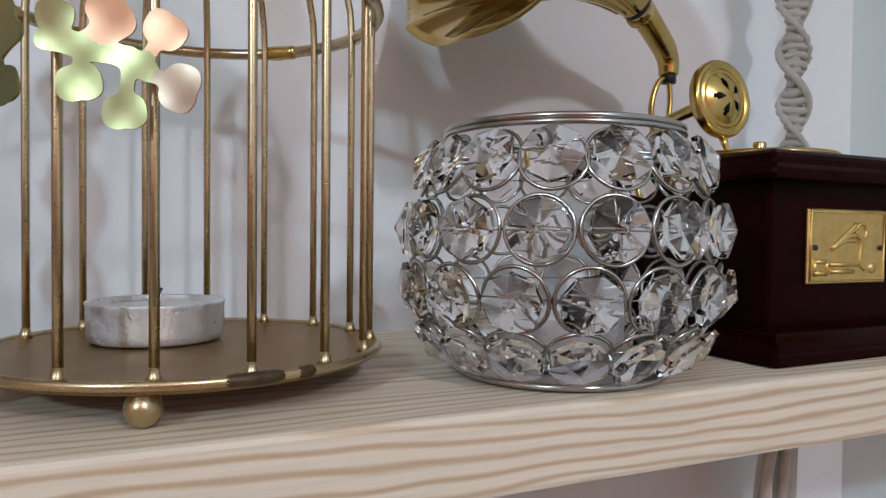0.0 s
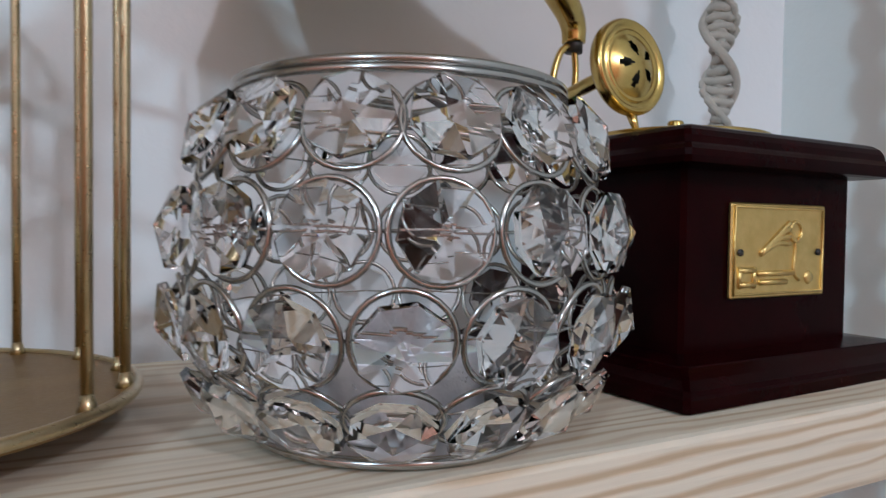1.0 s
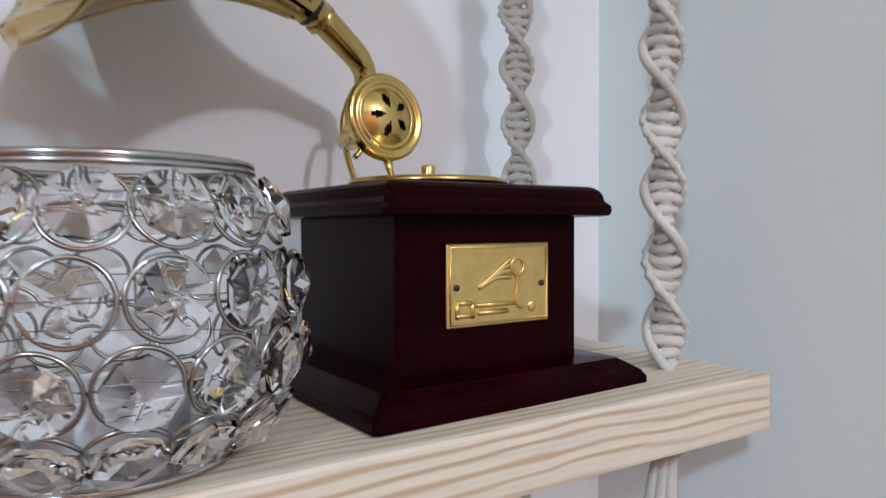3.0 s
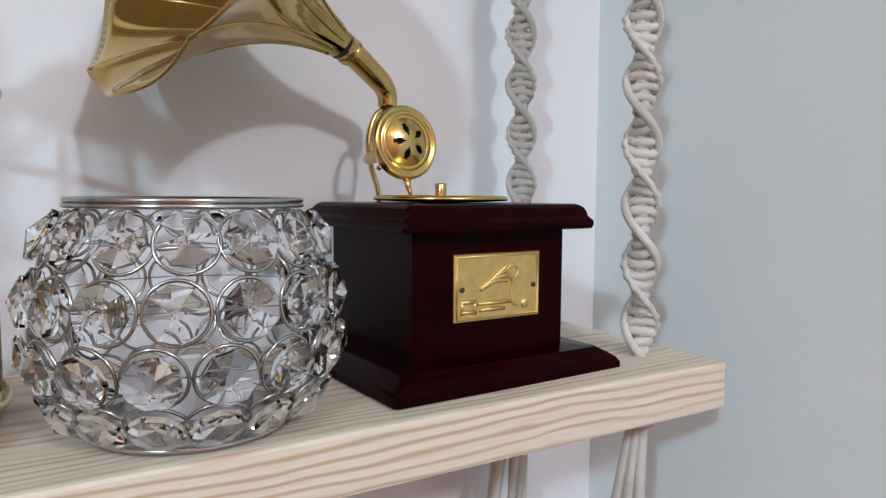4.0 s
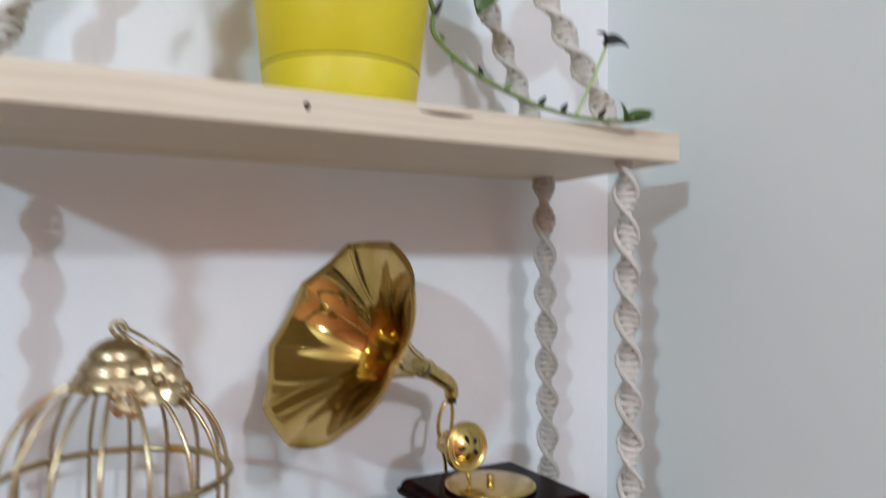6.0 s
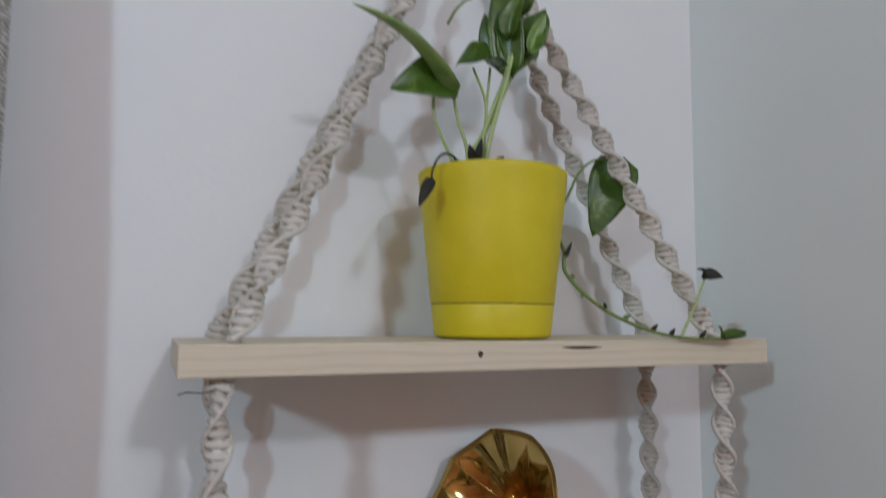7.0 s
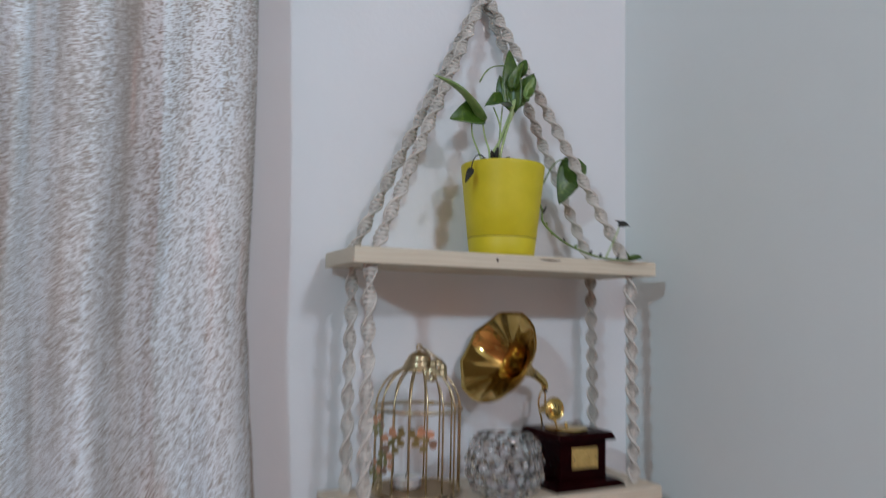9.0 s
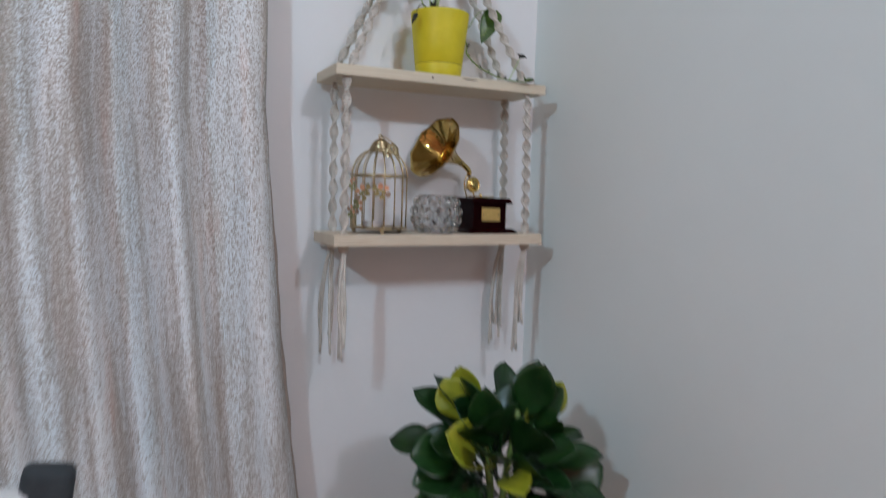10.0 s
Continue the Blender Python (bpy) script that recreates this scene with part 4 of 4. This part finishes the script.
foliage("leaf", plant, q(0.013, -0.084, 1.698), q(0.009, -0.078, 1.780), 0.0135, (-0.5, -0.8, 0.0), 0.3, 0.004)
foliage("leaf", plant, q(0.018, -0.080, 1.702), q(0.018, -0.070, 1.757), 0.0150, (-0.1, -0.95, 0.2), 0.35, 0.004, wave=0.0012)
foliage("leaf", plant, q(0.025, -0.088, 1.716), q(0.042, -0.090, 1.748), 0.0125, (-0.2, -0.9, 0.35), 0.5, 0.003, LEAF, heart=0.4, wave=0.002)
foliage("leaf", plant, q(0.022, -0.086, 1.742), q(0.032, -0.084, 1.768), 0.0075, (-0.5, -0.8, 0.1), 0.5, 0.002)
foliage("leaf", plant, q(0.030, -0.080, 1.712), q(0.036, -0.062, 1.748), 0.0110, (0.3, -0.9, 0.2), 0.3, 0.002)
foliage("leaf", plant, q(0.010, -0.090, 1.722), q(0.022, -0.094, 1.758), 0.0085, (-0.7, -0.6, 0.2), 0.7, 0.004)
foliage("leaf", plant, q(0.026, -0.094, 1.712), q(0.037, -0.098, 1.740), 0.0065, (0.1, -0.9, 0.3), 0.6, -0.003, PALELEAF)
foliage("leaf", plant, q(0.008, -0.076, 1.706), q(-0.002, -0.072, 1.744), 0.0095, (-0.8, -0.5, 0.0), 0.4, 0.003)
stalk([q(-0.036, -0.080, 1.727), q(-0.028, -0.080, 1.741), q(-0.016, -0.080, 1.751), q(0.004, -0.080, 1.756)], 0.0010, VINE, "dried_tendril")
# vine with the hanging leaf
stalk([q(0.050, -0.080, 1.600), q(0.058, -0.078, 1.596), q(0.068, -0.076, 1.604), q(0.084, -0.068, 1.626), q(0.102, -0.062, 1.640), q(0.122, -0.057, 1.645)], 0.0011, VINE, "vine")
foliage("leaf", plant, q(0.131, -0.058, 1.642), q(0.106, -0.055, 1.578), 0.020, FRONT, 0.15, 0.003, heart=0.50)
# vine along the board
stalk([q(0.052, -0.088, 1.572), q(0.054, -0.094, 1.560), q(0.052, -0.100, 1.543), q(0.067, -0.118, 1.520), q(0.096, -0.128, 1.5045), q(0.127, -0.134, 1.4972), q(0.158, -0.140, 1.4962), q(0.172, -0.147, 1.4985)], 0.0014, VINE, "vine")
stalk([q(0.127, -0.134, 1.497), q(0.134, -0.136, 1.512), q(0.142, -0.138, 1.530), q(0.147, -0.138, 1.541)], 0.0010, STEM)
foliage("dried_leaf", plant, q(0.146, -0.138, 1.541), q(0.162, -0.141, 1.5415), 0.0060, (0, -0.7, 0.7), 0.5, 0.002, DRY, rows=6)
foliage("dried_leaf", plant, q(0.147, -0.138, 1.542), q(0.139, -0.139, 1.5475), 0.0032, (0, -0.7, 0.7), 0.5, 0.002, DRY, rows=6)
for bx, by, bz, tx, ty, tz in ((0.160, -0.141, 1.4975, 0.174, -0.150, 1.502), (0.165, -0.144, 1.498, 0.178, -0.146, 1.4995), (0.158, -0.141, 1.498, 0.153, -0.144, 1.506)):
    foliage("leaf", plant, q(bx, by, bz), q(tx, ty, tz), 0.0045, (0, -0.6, 0.8), 0.4, 0.001, LEAF, rows=6)
for bx, by, bz, dx, dz in ((0.053, -0.096, 1.555, 0.004, 0.010), (0.060, -0.110, 1.530, -0.003, -0.004), (0.084, -0.124, 1.510, 0.004, 0.003), (0.118, -0.133, 1.499, 0.002, 0.004), (0.072, -0.120, 1.517, -0.003, 0.004), (0.104, -0.130, 1.502, 0.003, 0.004), (0.142, -0.137, 1.497, 0.003, 0.005), (0.056, -0.104, 1.540, -0.004, 0.002)):
    foliage("dried_leaf", plant, q(bx, by, bz), q(bx + 1.2 * dx, by - 0.003, bz + 1.2 * dz), 0.0017, (0, -1, 0.2), 0.4, 0.0, DRY if dz > 0.0035 else VINE, rows=4)
# dead leaf over the rim and dry bits on the soil
stalk([q(-0.026, -0.088, 1.616), q(-0.038, -0.095, 1.624), q(-0.049, -0.101, 1.622), q(-0.0555, -0.103, 1.612), q(-0.0575, -0.104, 1.602)], 0.0009, DRY, "dried_stalk")
foliage("dried_leaf", plant, q(-0.0575, -0.104, 1.603), q(-0.067, -0.107, 1.584), 0.0042, FRONT, 0.5, 0.002, DRY)
for bx, bz, tx, tz in ((-0.018, 1.618, -0.014, 1.640), (-0.006, 1.618, 0.004, 1.628), (-0.030, 1.618, -0.038, 1.621), (-0.020, 1.624, -0.024, 1.634)):
    foliage("dried_leaf", plant, q(bx, -0.090, bz), q(tx, -0.093, tz), 0.0030, FRONT, 0.8, 0.001, DRY, rows=5)

# ---- leafy plant below the shelves ----
BXC, BYC = 0.008, -0.36
fpot = thing("floor_pot", (BXC, BYC, 0.0), "plain brown clay pot standing on the floor", "flower pot")
place("body", mesh_of("body", *lathe([(0.0, 0.001), (0.11, 0.001), (0.12, 0.01), (0.15, 0.27), (0.162, 0.275), (0.162, 0.31), (0.146, 0.31), (0.142, 0.27)], 48), TERRA), fpot)
place("earth", mesh_of("earth", *lathe([(0.0, 0.282), (0.08, 0.28), (0.1425, 0.275)], 32), SOIL), fpot)
bush = thing("leafy_plant", (BXC, BYC, 0.278), "bushy plant with broad dark green leaves and yellowish young ones", "plant")
for k in range(4):
    a = 1.6 * k
    pts = [(0.02 * math.cos(a), 0.02 * math.sin(a), -0.01), (0.028 * math.cos(a), 0.03 * math.sin(a), 0.25), (0.012 * math.cos(a), 0.02 * math.sin(a), 0.50), (0.05 * math.cos(a), 0.05 * math.sin(a), 0.66)]
    place("trunk", mesh_of("trunk", *tube(spline(pts, 6), 0.008, 8, taper=[1.2 - 0.7 * i / 18 for i in range(19)]), VINE), bush)
br = random.Random(11)
COUNT = 92
for k in range(COUNT):
    u = (k + 0.5) / COUNT
    a = 2.399 * k + br.uniform(-0.35, 0.35)
    up = 1.35 - 2.05 * u
    root = Vector((0.03 * math.cos(a), 0.03 * math.sin(a), 0.525 + 0.045 * up))
    out = Vector((math.cos(a) * math.cos(up), math.sin(a) * math.cos(up), 0.95 * math.sin(up))).normalized()
    b = root + out * br.uniform(0.015, 0.075)
    ln = br.uniform(0.070, 0.100)
    t = b + (out + Vector((0, 0, -0.15 - 0.25 * u))).normalized() * ln
    young = k % 4 == 1 and (up > 0.95 or (up > 0.1 and out.x < -0.25))
    f = foliage("leaf", bush, b, t, br.uniform(0.026, 0.038), Vector((0, -0.35, 0.8)) - out * 0.15 + Vector((br.uniform(-0.7, 0.7), br.uniform(-0.7, 0.5), br.uniform(-0.2, 0.3))), 0.28, br.uniform(-0.004, 0.012),
                LIMELEAF if young else DARKLEAF, heart=1.1, rows=9, wave=0.002)
    f.modifiers["blade"].thickness = 0.0009
    place("leaf_stalk", mesh_of("leaf_stalk", *tube([root, (root + b) / 2 + Vector((0, 0, 0.004)), b], 0.0022, 6), DARKLEAF), f)
# one broad round leaf that stands clear of the crown
root, b = Vector((0.03, -0.01, 0.50)), Vector((0.085, -0.045, 0.530))
f = foliage("leaf", bush, b, (0.162, -0.070, 0.555), 0.040, (0.1, -0.8, 0.5), 0.15, 0.006, DARKLEAF, heart=1.0, rows=9, wave=0.002)
place("leaf_stalk", mesh_of("leaf_stalk", *tube([root, (root + b) / 2 + Vector((0, 0, 0.004)), b], 0.0022, 6), DARKLEAF), f)

# ---- chair in front of the curtain ----
chair = thing("dining_chair", (-0.78, -0.42, 0.0), "chair with a pale cloth backrest and charcoal padded corner", "chair")


def chair_part(name, x0, x1, y0, y1, z0, z1, material, bevel=0.01, label=""):
    return part(name, box(x0, x1, y0, y1, z0, z1, bevel, 3), material, chair, label)


chair_part("seat", -0.21, 0.21, -0.40, 0.02, 0.43, 0.48, CLOTH_DARK, 0.015)
for sx in (-0.19, 0.19):
    chair_part("leg", sx - 0.018, sx + 0.018, -0.38, -0.344, 0.0, 0.43, DARK, 0.004)
    chair_part("leg", sx - 0.018, sx + 0.018, -0.02, 0.016, 0.0, 0.80, DARK, 0.004)
chair_part("backrest", -0.20, 0.135, -0.035, 0.005, 0.60, 0.925, CLOTH_PALE, 0.018, "pale cloth backrest")
corner = chair_part("corner_pad", -0.030, 0.026, -0.030, 0.010, -0.05, 0.040, CLOTH_DARK, 0.012, "charcoal padded corner")
corner.matrix_basis = pose(0.147, 0.0, 0.905, 0, 8, 0)
